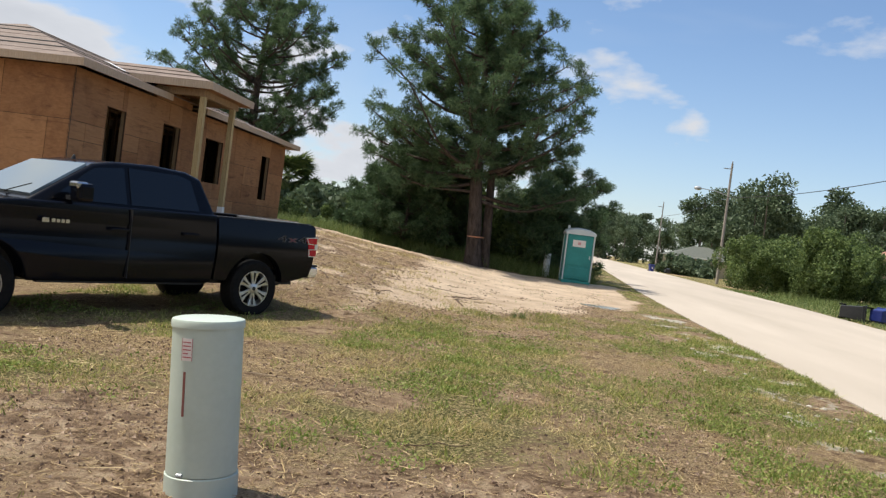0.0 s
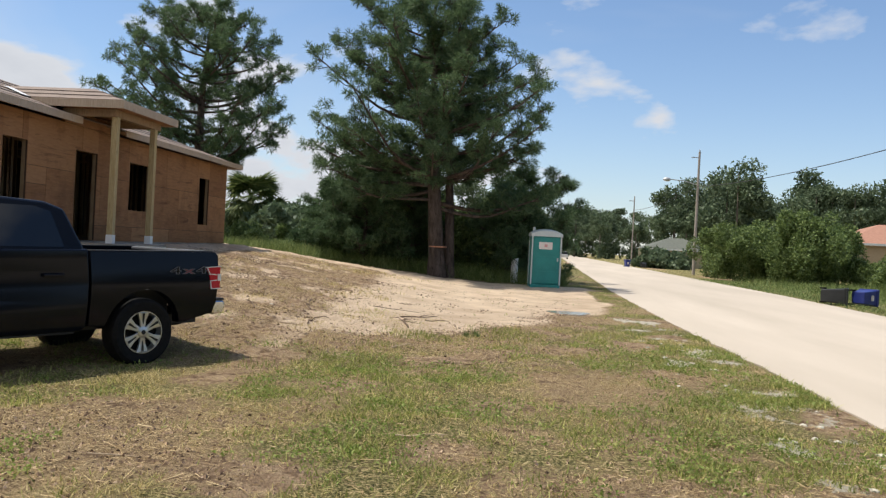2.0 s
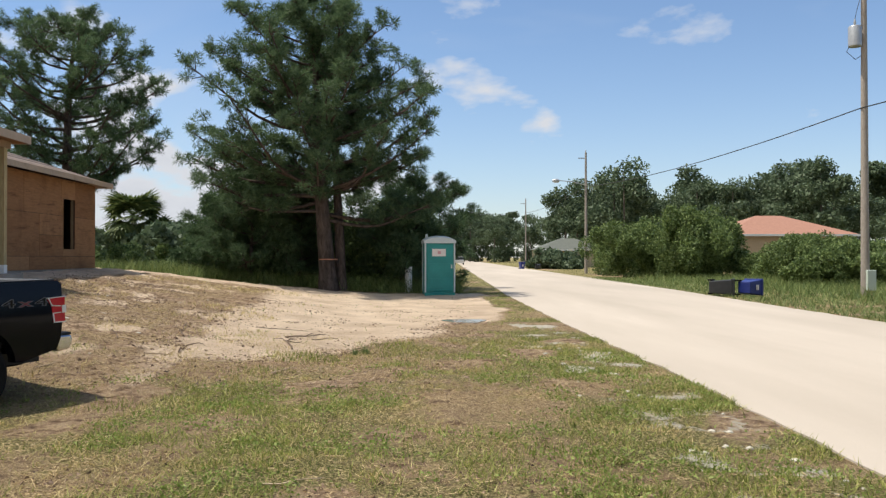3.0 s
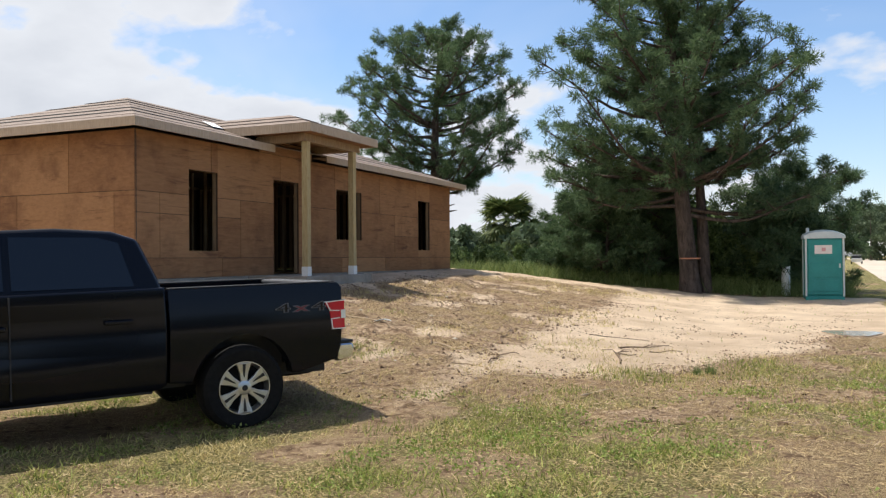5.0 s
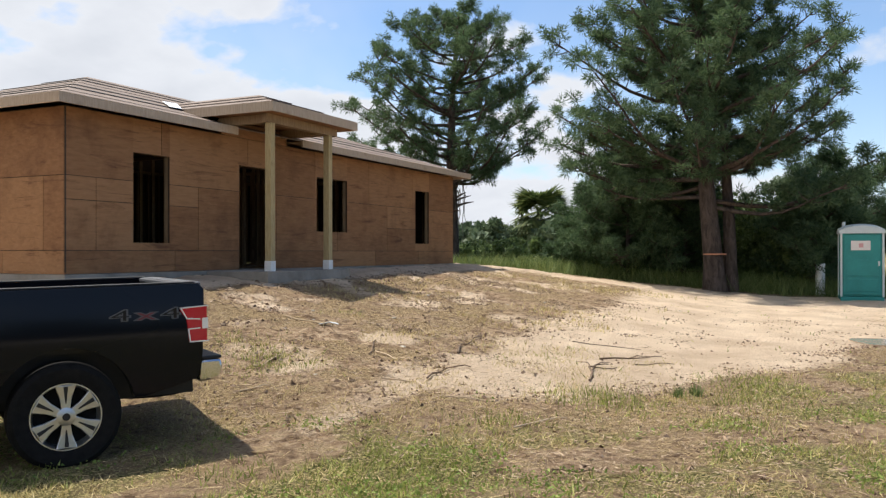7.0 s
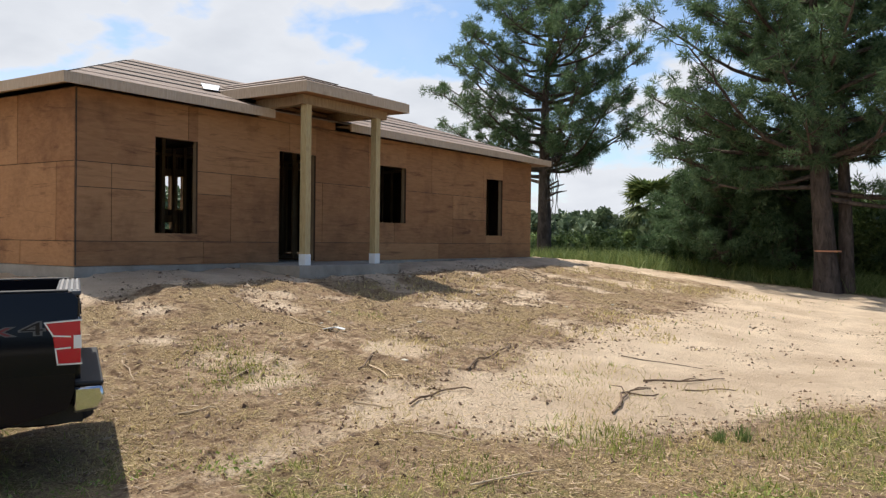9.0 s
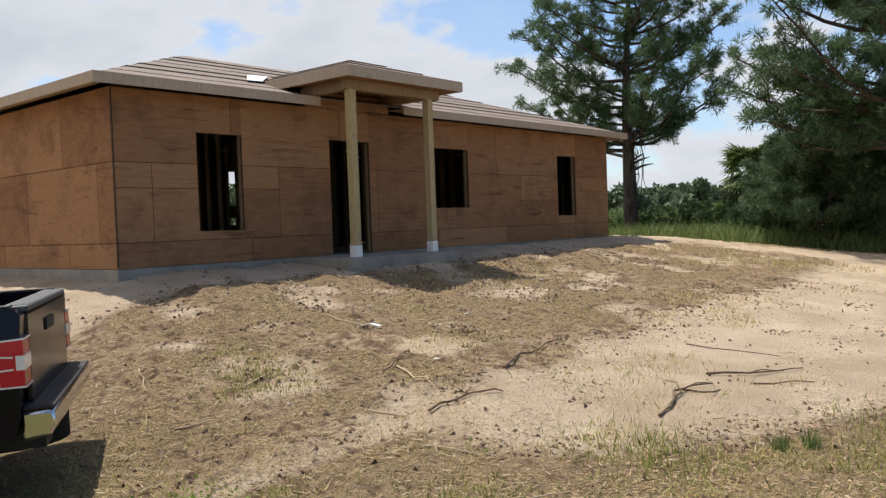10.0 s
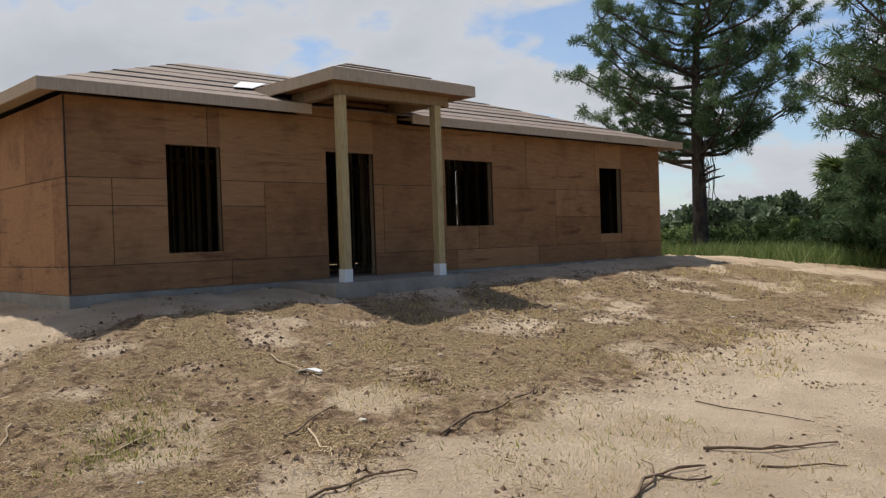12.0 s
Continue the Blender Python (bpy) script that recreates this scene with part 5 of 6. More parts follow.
far_house(29.6, 42.5, 80, 11, 3.6, 2.0, plain("terracotta_roof", (0.3, 0.15, 0.1), (0.37, 0.19, 0.13), 0.8, 4.0), plain("tan_stucco", (0.4, 0.3, 0.2), (0.46, 0.35, 0.24), 0.9), "single-storey house with a terracotta hip roof behind scrub")
far_house(18.2, 28.5, 122, 10, 2.6, 1.7, plain("grey_green_roof", (0.09, 0.1, 0.085), (0.13, 0.14, 0.12), 0.85, 4.0), plain("cream_stucco", (0.3, 0.27, 0.19), (0.35, 0.32, 0.23), 0.9), "distant single-storey house with a grey-green roof")

water = Shape()
ring = [(1.8 + 0.5 * math.cos(a) * (1 + 0.25 * math.sin(3 * a)), 23.1 + 0.75 * math.sin(a) * (1 + 0.2 * math.cos(2 * a)), 0.0) for a in np.linspace(0, 2 * math.pi, 28)[:-1]]
wz = ground_z(1.8, 23.1) + 0.055
water.v = [(x, y, wz) for x, y, _ in ring] + [(x, y, wz - 0.06) for x, y, _ in ring]
water.f = [tuple(range(27)), tuple(range(53, 26, -1))] + [(i, 27 + i, 27 + (i + 1) % 27, (i + 1) % 27) for i in range(27)]
tagged(part("puddle", water, material("puddle_water", (0.3, 0.25, 0.19), 0.12, spec=0.5)), "shallow muddy puddle reflecting the sky", "puddle", kind="structure")


PALE_TWIG = plain("bleached_wood", (0.42, 0.31, 0.2), (0.56, 0.44, 0.3), 0.9, 8.0)


def stick(way, r, seed, mat, fork=True):
    """A broken stick that lies along some places on the ground."""
    rng = random.Random(seed)
    pts = []
    for (x0, y0), (x1, y1) in zip(way, way[1:]):
        for k in range(4):
            f = k / 4
            x, y = x0 + (x1 - x0) * f + rng.uniform(-0.03, 0.03), y0 + (y1 - y0) * f + rng.uniform(-0.03, 0.03)
            pts.append((x, y, ground_z(x, y) + r * 0.8 + rng.uniform(0, 0.025)))
    x, y = way[-1]
    pts.append((x, y, ground_z(x, y) + r * 0.8))
    n = len(pts)
    ob = part("fallen_stick", Shape().tube(pts, [r * (1 - 0.6 * k / n) for k in range(n)], 6), mat, soft_angle=60)
    if fork:
        b, ang = Vector(pts[n // 2]), math.atan2(way[-1][1] - way[0][1], way[-1][0] - way[0][0]) + rng.choice((-0.7, 0.7))
        q = [b, b + Vector((0.12 * math.cos(ang), 0.12 * math.sin(ang), 0.04)), b + Vector((0.34 * math.cos(ang + 0.2), 0.34 * math.sin(ang + 0.2), 0.02))]
        part("twig", Shape().tube(q, [r * 0.6, r * 0.5, r * 0.25], 5), mat, ob)
    tagged(ob, "dark dry broken stick lying on sand" if mat is TWIG else "pale bleached stick lying on sand", "stick", "fallen sticks")


for k, (r, *way) in enumerate([(0.03, (-3.3, 16.51), (-3.57, 17.31), (-3.71, 18.18)), (0.024, (-4.03, 15.52), (-4.44, 16.27)), (0.024, (-2.99, 14.99), (-2.99, 15.52), (-2.81, 15.81)),
                               (0.028, (-1.44, 16.08), (-1.69, 17.13), (-1.6, 17.58)), (0.026, (-1.5, 16.4), (-1.66, 17.0), (-1.45, 17.4)), (0.028, (-1.81, 17.94), (-1.5, 18.27), (-1.19, 18.96)), (0.022, (-7.62, 16.74), (-6.86, 16.47)),
                               (0.018, (-1.3, 17.9), (-0.9, 18.4)), (0.016, (-2.6, 19.2), (-1.6, 19.5)), (0.014, (-0.6, 12.3), (-0.3, 12.5)), (0.012, (-0.9, 5.6), (-0.4, 5.9)), (0.012, (-2.4, 5.0), (-1.9, 5.4)), (0.02, (-5.9, 16.9), (-5.2, 16.5))]):
    stick(way, r * 0.5, 50 + k, TWIG, r > 0.025)
for k, (r, *way) in enumerate([(0.018, (-4.11, 15.8), (-3.4, 15.51)), (0.016, (-4.87, 14.33), (-4.87, 14.86)), (0.024, (-3.32, 14.61), (-3.0, 14.76)), (0.018, (-6.3, 16.8), (-5.2, 16.7)), (0.014, (-2.4, 14.2), (-2.0, 14.4)),
                               (0.014, (-4.3, 13.4), (-4.2, 13.75)), (0.016, (-6.2, 14.2), (-5.6, 13.9)), (0.012, (-0.5, 8.3), (-0.1, 8.5)), (0.012, (-2.6, 7.2), (-2.2, 7.3)), (0.014, (-1.3, 13.4), (-1.1, 14.2))]):
    stick(way, r * 0.6, 80 + k, PALE_TWIG, False)
scrap = Shape().slab([(-0.13, -0.05, 0.03), (0.02, -0.07, 0.06), (0.04, 0.06, 0.05), (-0.1, 0.07, 0.02)], 0.012).slab([(0.02, -0.07, 0.062), (0.15, -0.03, 0.025), (0.14, 0.05, 0.03), (0.04, 0.06, 0.052)], 0.012)
scrap_ob = part("paper_scrap", scrap, WHITE_PLASTIC, round_edge=0.004)
scrap_ob.matrix_basis = pose(-5.45, 16.72, ground_z(-5.45, 16.72), 0, 0, 25)
tagged(scrap_ob, "crumpled white paper scrap on the brown slope", "litter")


def far_car(x, y, rz):
    """A small pale car seen far down the road."""
    c = thing("parked_car", (x, y, ground_z(x, y)), "pale car parked far down the road", "car", rz=rz)
    white = plain("car_white", (0.6, 0.61, 0.62), (0.66, 0.67, 0.68), 0.3)
    part("body", Shape().prism([(-2.1, 0.35), (2.1, 0.35), (2.15, 0.75), (1.3, 0.92), (-2.1, 0.95)], -0.85, 0.85), white, c, round_edge=0.06)
    part("cabin", Shape().prism([(-1.9, 0.95), (0.9, 0.95), (0.3, 1.5), (-1.6, 1.52)], -0.74, 0.74), GLASS_TINT, c, round_edge=0.06)
    part("roof", Shape().box(-1.6, 0.3, -0.72, 0.72, 1.5, 1.56), white, c, round_edge=0.03)
    for wx in (-1.3, 1.3):
        for wy in (-0.8, 0.8):
            part("wheel", Shape().lathe([(0.2, -0.1), (0.32, -0.09), (0.32, 0.09), (0.2, 0.1)], 14, "y", (wx, wy, 0.32)), RUBBER, c)


far_car(9.4, 168.0, 88)

# ---- scrub, woods and palm ----
def lumpy(n, lumps, rng, flat=0.8):
    """n points on the skins of some overlapping lumps in a unit bush, base at z = 0."""
    c = rng.normal(size=(lumps, 3)) * np.array([0.42, 0.42, 0.26]) + np.array([0, 0, 0.52])
    c[:, 2] = np.clip(c[:, 2], 0.18, 0.85)
    r = rng.uniform(0.2, 0.4, lumps)
    k = rng.integers(0, lumps, n)
    d = unit(rng.normal(size=(n, 3)))
    p = c[k] + d * (r[k] * rng.uniform(0.55, 1.08, n) ** 0.7)[:, None] * np.array([1, 1, flat])
    p[:, 2] = np.maximum(p[:, 2], 0.01)
    return p


def thicket(name, spots, count, leaf, mat, label, category, lumps=14, seed=5):
    rng = np.random.default_rng(seed)
    out = []
    for x, y, w, h in spots:
        p = lumpy(count, lumps, rng) * np.array([w, w, h]) + np.array([x, y, ground_z(x, y, False) - 0.1])
        out.append(leaves(p, leaf * (0.8 + 0.1 * h)))
    tagged(part(name, cloud_mesh(name, np.concatenate(out), mat), mat), label, category, kind="stuff")


rs = random.Random(11)
left_spots = [(rs.uniform(-8, 3.4), rs.uniform(43, 56), rs.uniform(1.5, 2.4), rs.uniform(2.2, 3.8)) for _ in range(18)]
left_spots += [(rs.uniform(-24, -8), rs.uniform(44, 62), rs.uniform(1.5, 2.6), rs.uniform(1.1, 1.9)) for _ in range(22)]
left_spots += [(x, 39.6 + rs.uniform(0, 2), 1.8, h) for x, h in ((-7.2, 3.0), (-6.0, 3.9), (-4.6, 4.1), (-3.2, 3.2), (-1.2, 3.4), (0.2, 3.6), (1.2, 2.8), (-8.6, 2.2), (2.4, 1.9))]
left_spots = [s for s in left_spots if s[0] + 0.7 * s[2] < 1.9]
thicket("scrub_thicket", left_spots, 9000, 0.085, LEAF, "dense green scrub behind the lot", "bushes", seed=5)
far_left = [(rs.uniform(-80, -6), rs.uniform(80, 125), rs.uniform(3, 5), rs.uniform(3.0, 5.0)) for _ in range(50)]
far_left += [(rs.uniform(-75, -42), rs.uniform(-20, 75), rs.uniform(3, 5), rs.uniform(3, 5.5)) for _ in range(34)]
# unseen rows south and east, added so that the truck's paint reflects dark trees
far_left += [(rs.uniform(-60, 2), rs.uniform(-48, -32), rs.uniform(3, 5), rs.uniform(4, 7)) for _ in range(26)]
far_left += [(rs.uniform(24, 40), rs.uniform(-50, 16), rs.uniform(3, 4.5), rs.uniform(4, 7)) for _ in range(30)]
far_left += [(rs.uniform(-44, -20), rs.uniform(88, 98), 3.4, rs.uniform(3.8, 5.2)) for _ in range(14)]
far_left += [(rs.uniform(17, 24), rs.uniform(106, 114), 2.5, rs.uniform(1.6, 2.6)) for _ in range(6)]
thicket("distant_scrub", far_left, 1500, 0.36, WOODS, "hazy distant scrub round the lot, with unseen rows added for reflections", "bushes", seed=6)
right_spots = [(rs.uniform(24, 46), rs.uniform(46, 70), rs.uniform(2.0, 3.2), rs.uniform(1.8, 2.9)) for _ in range(30)]
right_spots += [(rs.uniform(15.8, 23.5), rs.uniform(58, 74), 2.4, rs.uniform(3.2, 5.0)) for _ in range(16)]
right_spots += [(rs.uniform(20, 31), rs.uniform(22, 46), 1.7, rs.uniform(1.3, 2.3)) for _ in range(22)]
thicket("roadside_scrub", right_spots, 10000, 0.085, LEAF, "overgrown green scrub along the far side of the road", "bushes", seed=7)


def wood_tree(rng, n):
    """Leaf places of one far pine or oak, one unit tall."""
    lumps = 9
    c = np.stack([rng.normal(size=lumps) * 0.17, rng.normal(size=lumps) * 0.17, rng.uniform(0.42, 0.93, lumps)], 1)
    c[:, :2] *= (1.25 - c[:, 2:3]) * 1.4
    r = rng.uniform(0.09, 0.17, lumps)
    k = rng.integers(0, lumps, n)
    return c[k] + unit(rng.normal(size=(n, 3))) * (r[k] * rng.uniform(0.4, 1.1, n))[:, None] * np.array([1, 1, 0.75])


def far_woods():
    rng, r2 = np.random.default_rng(31), random.Random(31)
    spots = []
    for _ in range(110):
        y = r2.uniform(112, 200)
        spots.append((bend(y) + r2.uniform(15, 26) + r2.uniform(0, 1) * (y * 0.8), y, r2.uniform(11, 16.5)))
    for _ in range(40):
        spots.append((r2.uniform(-22, 60), r2.uniform(240, 320), r2.uniform(13, 19)))
    for _ in range(34):
        y = r2.uniform(105, 210)
        spots.append((bend(y) - 1 - r2.uniform(3, 30), y, r2.uniform(6.5, 11)))
    for _ in range(22):
        spots.append((r2.uniform(50, 110), r2.uniform(95, 120), r2.uniform(9, 12)))
    out, stems = [], Shape()
    for x, y, h in spots:
        z = ground_z(x, y, False)
        p = wood_tree(rng, 3400) * h + np.array([x, y, z])
        out.append(leaves(p, 0.021 * h))
        low = lumpy(700, 8, rng) * np.array([3.2, 3.2, h * 0.34]) + np.array([x, y, z])
        out.append(leaves(low, 0.024 * h))
        stems.tube([(x, y, z - 0.2), (x + 0.1, y, z + h * 0.5), (x, y, z + h * 0.9)], [0.2, 0.14, 0.04], 5, caps=False)
    tagged(part("far_woods", cloud_mesh("far_woods", np.concatenate(out), WOODS), WOODS), "distant line of pines and oaks along the road", "woods", kind="stuff")
    tagged(part("far_trunks", stems, GREY_BARK), "thin grey trunks of the distant woods", "woods", kind="stuff")


far_woods()


def cabbage_palm(x, y, h, spread_, seed):
    rng = random.Random(seed)
    z = ground_z(x, y, False)
    p = thing("palm_tree", (x, y, z), "cabbage palm with a shaggy round head of fronds", "tree")
    part("trunk", Shape().tube([(0, 0, -0.3), (0.1, 0, h * 0.5), (0, 0, h)], [0.3, 0.24, 0.26], 10), GREY_BARK, p, soft_angle=50)
    for k in range(110):
        a, up = k * 2.4, rng.uniform(-2.4, 1.2)
        d = Vector((math.cos(a), math.sin(a), up)).normalized()
        ln = spread_ * rng.uniform(0.8, 1.1)
        tip = Vector((0, 0, h)) + d * ln * 0.55
        s = Shape()
        s.tube([(0, 0, h), tuple(tip)], [0.03, 0.02], 4, caps=False)
        side = d.cross(Vector((0, 0, 1))).normalized()
        up_ = side.cross(d)
        for j in range(15):
            b = (j - 7) / 7 * 1.75
            w = (d * math.cos(b) + side * math.sin(b)).normalized()
            e = tip + w * ln * 0.55 - Vector((0, 0, 0.12 * ln * (1 + abs(b)))) + up_ * 0.1
            n = len(s.v)
            c = w.cross(up_).normalized() * 0.17
            m = tip.lerp(e, 0.5) + up_ * 0.08
            s.v += [tuple(tip), tuple(m + c), tuple(m - c), tuple(e)]
            s.f += [(n, n + 1, n + 2), (n + 1, n + 3, n + 2)]
        part("frond", s, FROND, p)


cabbage_palm(-31.4, 99.0, 6.2, 4.0, 4)
cabbage_palm(-29.0, 100.0, 3.9, 3.2, 9)

# ---- grass and straw ----
def blades(x, y, height, width, lean, rng, sink=0.01):
    """Upright pointed blades at the places x, y."""
    n = len(x)
    z = np.array([ground_z(a, b) for a, b in zip(x, y)]) - sink
    c = np.stack([x, y, z], 1)
    a = rng.uniform(0, 2 * np.pi, n)
    s = np.stack([np.cos(a), np.sin(a), np.zeros(n)], 1) * (width * rng.uniform(0.6, 1.4, n))[:, None]
    tip = c + np.stack([rng.normal(size=n) * lean, rng.normal(size=n) * lean, np.ones(n)], 1) * (height * rng.uniform(0.5, 1.3, n))[:, None]
    return np.stack([c + s, c - s, tip], 1)


def strands(x, y, length, width, rng, lift=0.012):
    """Loose flat stalks lying on the soil, two triangles each."""
    n = len(x)
    z = np.array([ground_z(a, b) for a, b in zip(x, y)]) + lift * rng.uniform(0.1, 1.0, n)
    c = np.stack([x, y, z], 1)
    a = rng.uniform(0, 2 * np.pi, n)
    d = np.stack([np.cos(a), np.sin(a), rng.normal(size=n) * 0.13], 1) * (0.5 * length * rng.uniform(0.4, 1.5, n))[:, None]
    s = np.stack([-np.sin(a), np.cos(a), rng.normal(size=n) * 0.4], 1) * (width * rng.uniform(0.6, 1.4, n))[:, None]
    return np.concatenate([np.stack([c - d + s, c - d - s, c + d + s], 1), np.stack([c - d - s, c + d - s, c + d + s], 1)])


def scatter(n, x0, x1, y0, y1, pick, rng, power=1.0):
    """Random places in a stretch, kept by how much pick(masks) likes them; power > 1 crowds them towards y0."""
    x, y = rng.uniform(x0, x1, n), y0 + (y1 - y0) * rng.uniform(0, 1, n) ** power
    keep = np.array([pick(lot_masks(a, b), a, b) for a, b in zip(x, y)]) > rng.uniform(0, 1, n)
    return x[keep], y[keep]


def clump(x, y):
    p = Vector((x, y, 3))
    return 0.5 + 1.2 * noise.noise(p * 2.2) + 0.7 * noise.noise(p * 6.0)


def lush(x, y):
    """Where the lawn is green rather than dried out, about 0 to 1."""
    p = Vector((x, y, 11))
    return ease(-0.45, 0.35, noise.noise(p * 0.55) + 0.25 * ease(0.5, 2.5, x) + 0.45 * noise.noise(p * 1.5) + 0.12 * noise.noise(p * 5.0))


grng = np.random.default_rng(17)
tris, dry = [], []
x, y = scatter(300000, -6.5, 4.1, 3.0, 18.5, lambda m, a, b: (m[2] - 0.2) * 1.6 * clump(a, b), grng, 1.3)
green = np.array([lush(a, b) for a, b in zip(x, y)]) > grng.uniform(0.0, 0.95, len(x))
tris.append(blades(x[green], y[green], 0.07, 0.006, 0.7, grng))
dry.append(blades(x[~green], y[~green], 0.05, 0.005, 0.95, grng))
x, y = scatter(46000, -5.0, 4.1, 16.0, 38.0, lambda m, a, b: (m[2] - 0.3) * 1.3 * clump(a, b), grng)
green = np.array([lush(a, b) for a, b in zip(x, y)]) > grng.uniform(0.0, 0.8, len(x))
tris.append(blades(x[green], y[green], 0.06, 0.012, 0.8, grng))
dry.append(blades(x[~green], y[~green], 0.05, 0.011, 0.9, grng))
x, y = scatter(9000, -5.5, 3.5, 12.5, 18.5, lambda m, a, b: ease(0.62, 0.95, clump(a * 0.5, b * 0.5)) * 0.8, grng)
dry.append(blades(x, y, 0.08, 0.006, 0.6, grng))
x, y = scatter(9000, -8.0, -2.5, 19.0, 31.0, lambda m, a, b: ease(0.55, 0.95, clump(a * 0.3, b * 0.3)) * 0.7, grng)
dry.append(blades(x, y, 0.09, 0.012, 0.6, grng))
x, y = scatter(26000, -6.0, 1.5, 12.5, 17.5, lambda m, a, b: (m[0] > 0.3) * ease(0.2, 0.9, clump(a * 0.6 + 2, b * 0.6)) * 0.6, grng)
dry.append(blades(x, y, 0.06, 0.004, 0.6, grng))
tagged(part("lawn_grass", cloud_mesh("lawn_grass", np.concatenate(tris), TURF), TURF), "short patchy green grass on the lot", "grass", kind="stuff")
tagged(part("dried_grass", cloud_mesh("dried_grass", np.concatenate(dry), DRY_TURF), DRY_TURF), "short yellowed grass between the green patches", "grass", kind="stuff")
x, y = scatter(150000, -6.5, 4.0, 3.0, 15.5, lambda m, a, b: (m[2] > 0.2) * ease(0.3, 1.0, lush(a, b)) * ease(0.1, 1.1, clump(a * 0.8 + 5, b * 0.8)) * 0.9, grng, 1.4)
wz_ = np.array([ground_z(a, b) for a, b in zip(x, y)]) + grng.uniform(0.005, 0.065, len(x))
tagged(part("lawn_weeds", cloud_mesh("lawn_weeds", leaves(np.stack([x, y, wz_], 1), 0.018, 1.6), WEED), WEED), "bright green low weeds among the grass", "weeds", kind="stuff")

tris = []
x, y = scatter(190000, -7.0, 4.0, 2.6, 16.0, lambda m, a, b: 0.08 + 0.85 * m[1] * clump(a + 7, b), grng, 1.2)
tris.append(strands(x, y, 0.05, 0.002, grng))
slope_tris = []
x, y = scatter(220000, -9.8, 2.5, 12.0, 31.0, lambda m, a, b: (1.5 * m[1] * clump(a, b + 9)) if m[0] > 0.4 else 0.2, grng, 1.1)
slope_tris.append(strands(x, y, 0.07, 0.0028, grng, 0.04))
x, y = scatter(4500, -6.5, 3.0, 2.8, 12.0, lambda m, a, b: 0.25 + 0.9 * max(0, 0.6 - m[2]) * clump(a, b), grng, 1.3)
tris.append(strands(x, y, 0.17, 0.0022, grng, 0.03))
tagged(part("dead_stalks", cloud_mesh("dead_stalks", np.concatenate(slope_tris), STALK), STALK), "brown dead stalks and roots strewn over the slope", "debris", kind="stuff")
tagged(part("dry_straw", cloud_mesh("dry_straw", np.concatenate(tris), STRAW), STRAW), "scattered dry straw and dead stalks", "straw", kind="stuff")

tris = []
x, y = scatter(80000, -20, 2.5, 35.8, 44.5, lambda m, a, b: ease(35.6, 37.6, b + 0.1 * a) * (0.6 + 0.5 * clump(a, b)), grng)
tris.append(blades(x, y, 0.62, 0.012, 0.6, grng))
x, y = scatter(9000, -20, -8, 34.0, 38.0, lambda m, a, b: 0.9, grng)
tris.append(blades(x, y, 0.5, 0.013, 0.45, grng))
x, y = scatter(36000, 11.9, 21.0, 18, 60, lambda m, a, b: 0.35 + clump(a, b) * 0.6, grng)
tris.append(blades(x, y, 0.15, 0.014, 0.7, grng))
x, y = scatter(26000, 14.5, 30.0, 30, 62, lambda m, a, b: ease(14.5, 17.5, a) * clump(a, b), grng)
tris.append(blades(x, y, 0.42, 0.018, 0.5, grng))
tagged(part("tall_grass", cloud_mesh("tall_grass", np.concatenate(tris), TALL_GRASS), TALL_GRASS), "rank tall green grass at the edge of the scrub", "grass", kind="stuff")


def clods(name, n, area, size, mat, label, pick, rng):
    """Small crumbs of soil and mulch as squashed tetrahedra."""
    x, y = scatter(n, *area, pick, rng)
    k = len(x)
    z = np.array([ground_z(a, b) for a, b in zip(x, y)])
    c = np.stack([x, y, z], 1)
    s_ = size * rng.uniform(0.3, 1.3, (k, 1)) ** 1.5
    a = rng.uniform(0, 2 * np.pi, k)
    corners = []
    for j in range(3):
        b = a + j * 2.094 + rng.normal(size=k) * 0.3
        corners.append(c + np.stack([np.cos(b), np.sin(b), np.full(k, -0.25)], 1) * s_)
    top = c + np.stack([rng.normal(size=k) * 0.3, rng.normal(size=k) * 0.3, rng.uniform(0.35, 0.75, k)], 1) * s_
    t = np.concatenate([np.stack([corners[j], corners[(j + 1) % 3], top], 1) for j in range(3)])
    tagged(part(name, cloud_mesh(name, t, mat), mat), label, "soil", kind="stuff")


CLOD = leaf_material("soil_crumbs", (0.07, 0.042, 0.026), (0.2, 0.125, 0.078), (0.5, 0.36, 0.24), 0.0)
clods("soil_clod", 130000, (-9.9, 2.0, 12.5, 27.0), 0.03, CLOD, "loose brown crumbs of soil on the slope", lambda m, a, b: (0.004 + 1.3 * m[1] * clump(a + 3, b)) if m[0] > 0.4 else 0.05, grng)
clods("mulch_chip", 26000, (-5.0, 2.5, 2.6, 9.0), 0.022, CLOD, "brown mulch crumbs in the bare patches", lambda m, a, b: 0.75 - m[2], grng)


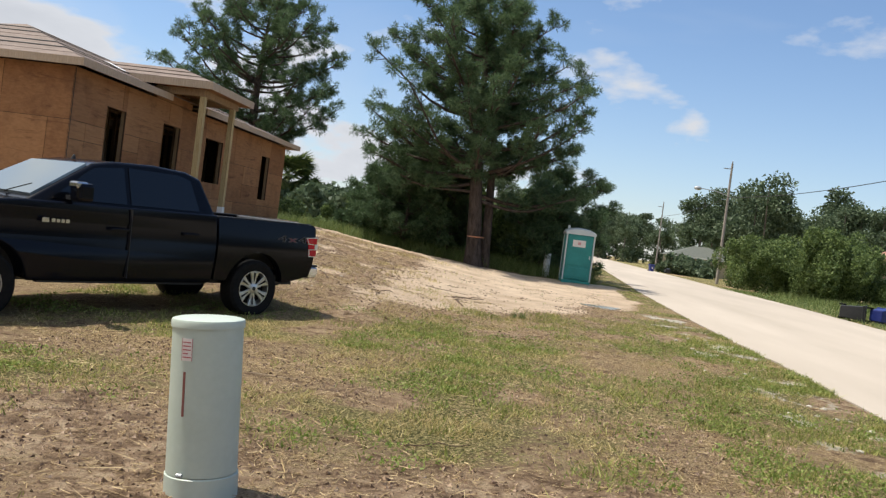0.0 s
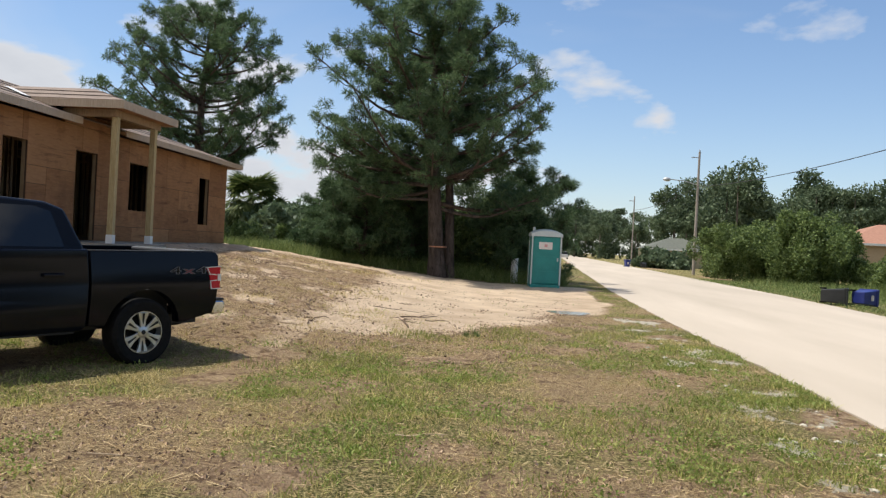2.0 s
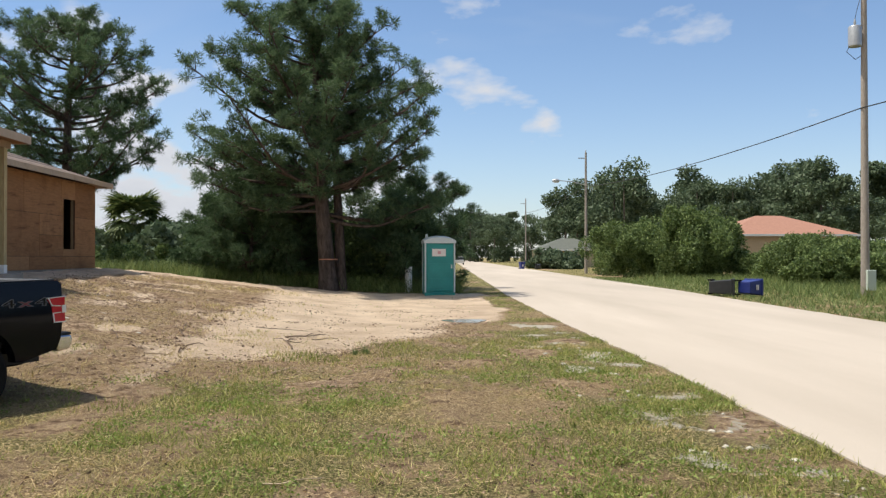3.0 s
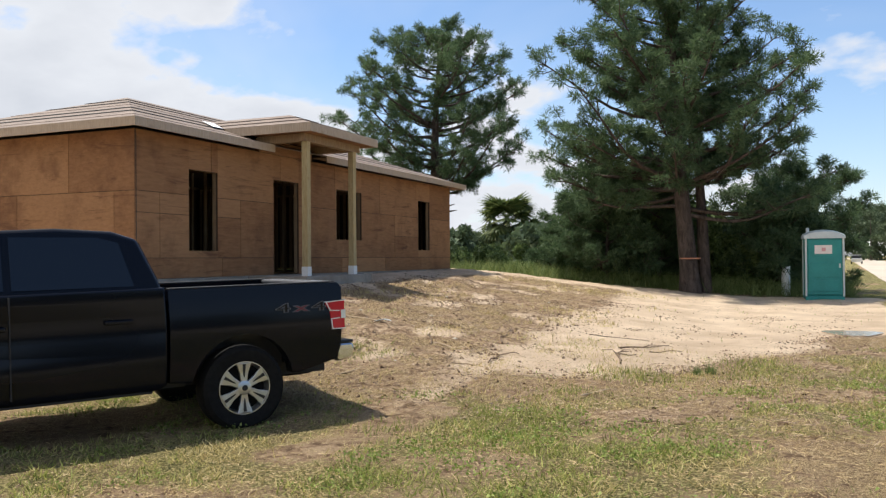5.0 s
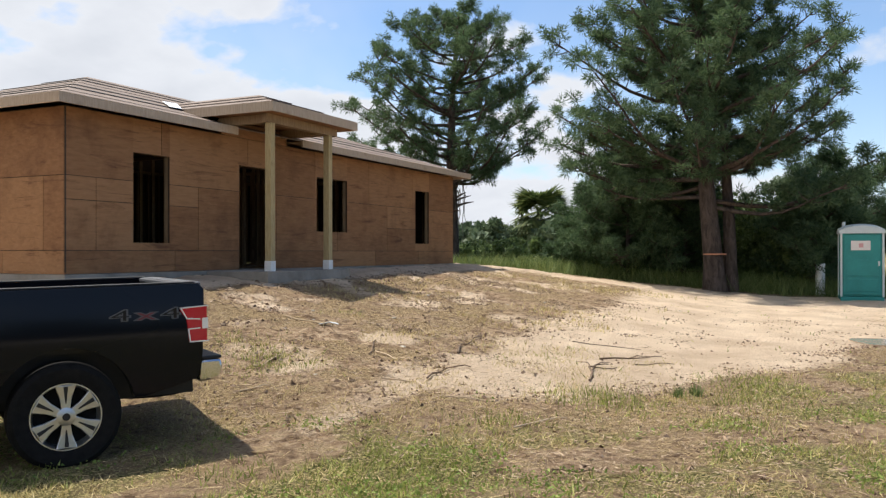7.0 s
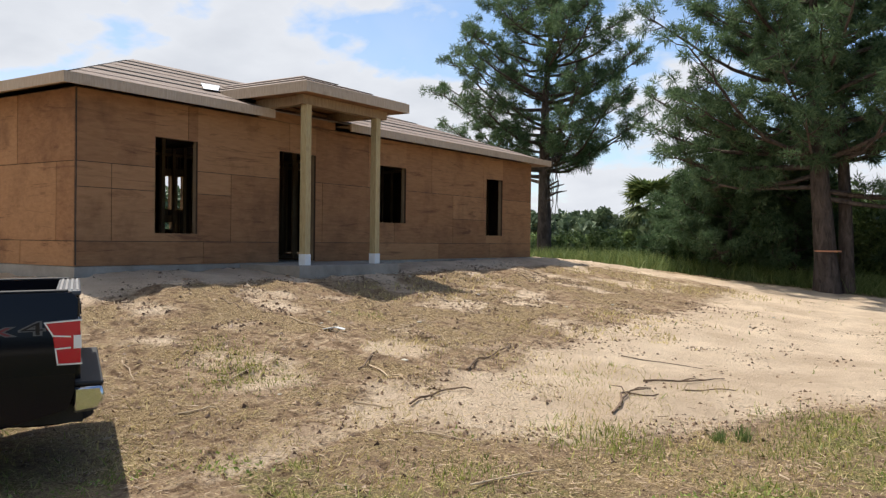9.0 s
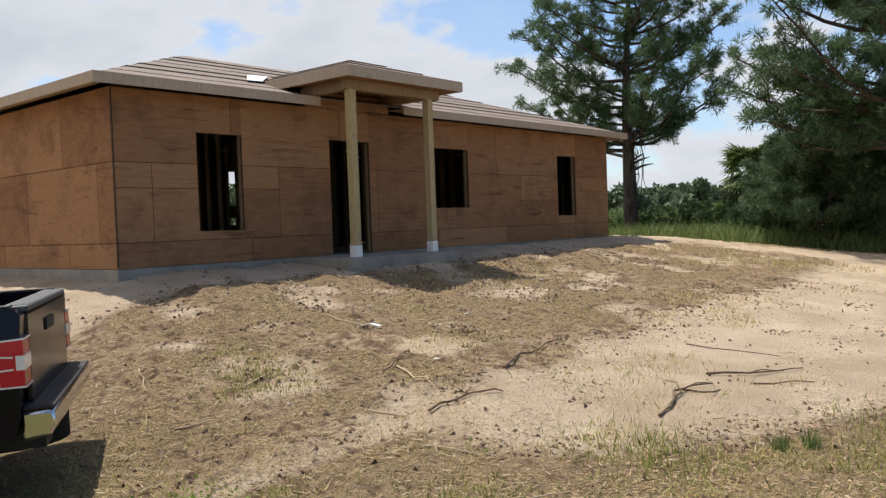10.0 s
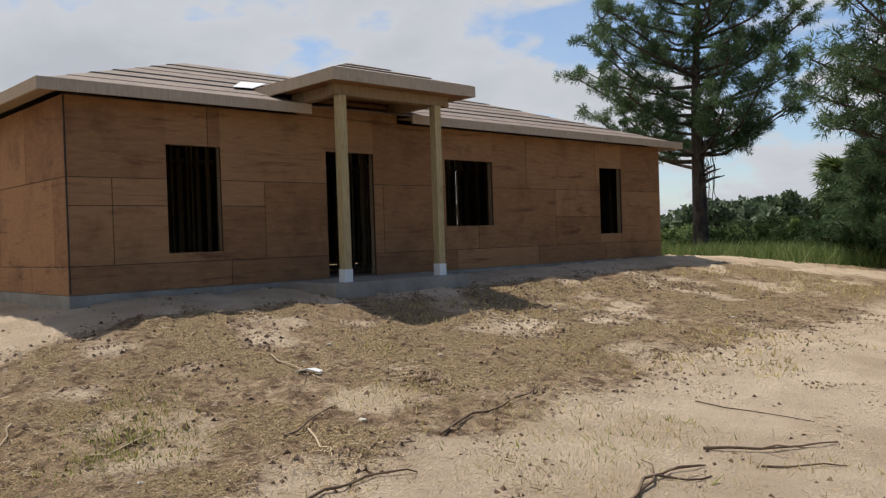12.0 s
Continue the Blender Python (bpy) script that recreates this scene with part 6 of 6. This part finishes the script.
def grass_tuft(x, y, r, h, n, seed):
    rng = np.random.default_rng(seed)
    t = blades(x + rng.normal(size=n) * r, y + rng.normal(size=n) * r, h, 0.006, 0.35, rng)
    t = t - np.array([x, y, ground_z(x, y)])
    ob = part("grass_tuft", cloud_mesh("grass_tuft", t, TURF if h < 0.1 else TALL_GRASS), TURF)
    ob.matrix_basis = pose(x, y, ground_z(x, y))
    tagged(ob, "small upright green grass tuft on sand", "grass tuft", kind="stuff")


for k, (x, y, r, h, n) in enumerate([(-0.4, 15.94, 0.035, 0.13, 70), (-0.24, 16.14, 0.04, 0.14, 80), (-4.7, 14.3, 0.25, 0.05, 300), (-4.4, 14.7, 0.2, 0.045, 200), (-1.4, 11.6, 0.2, 0.06, 260), (0.4, 14.5, 0.18, 0.07, 200), (1.6, 9.4, 0.22, 0.07, 260), (-2.6, 11.4, 0.2, 0.08, 150), (-1.2, 15.3, 0.3, 0.09, 420), (-0.85, 15.1, 0.25, 0.08, 260), (-1.5, 13.65, 0.25, 0.06, 380), (0.3, 15.9, 0.35, 0.08, 420), (0.12, 17.1, 0.3, 0.09, 260), (-5.0, 14.7, 0.22, 0.07, 300), (-5.7, 15.1, 0.25, 0.06, 200)]):
    grass_tuft(x, y, r, h, n, 70 + k)


def lime_rock(x, y, r, seed):
    rng = random.Random(seed)
    bm = bmesh.new()
    bmesh.ops.create_icosphere(bm, subdivisions=1, radius=r)
    for v in bm.verts:
        v.co = Vector((v.co.x * 1.2, v.co.y, v.co.z * 0.5)) * rng.uniform(0.75, 1.2)
    me = bpy.data.meshes.new("lime_rock")
    bm.to_mesh(me)
    bm.free()
    ob = part("lime_rock", me, ROCK)
    ob.matrix_basis = pose(x, y, ground_z(x, y) + r * 0.12, 0, 0, rng.uniform(0, 360))
    tagged(ob, "small pale limestone lump in the verge", "rock", "verge rocks")


ROCK = concrete_material("limestone", (0.42, 0.385, 0.31), (0.57, 0.53, 0.44))
rk = random.Random(5)
for k in range(60):
    y = 5.5 + 16 * rk.random() ** 1.4
    lime_rock(rk.gauss(3.3, 0.33), y, rk.uniform(0.015, 0.045), 200 + k)
for k in range(24):
    lime_rock(rk.uniform(-9.3, -2.0), rk.uniform(14, 27), rk.uniform(0.02, 0.05), 400 + k)
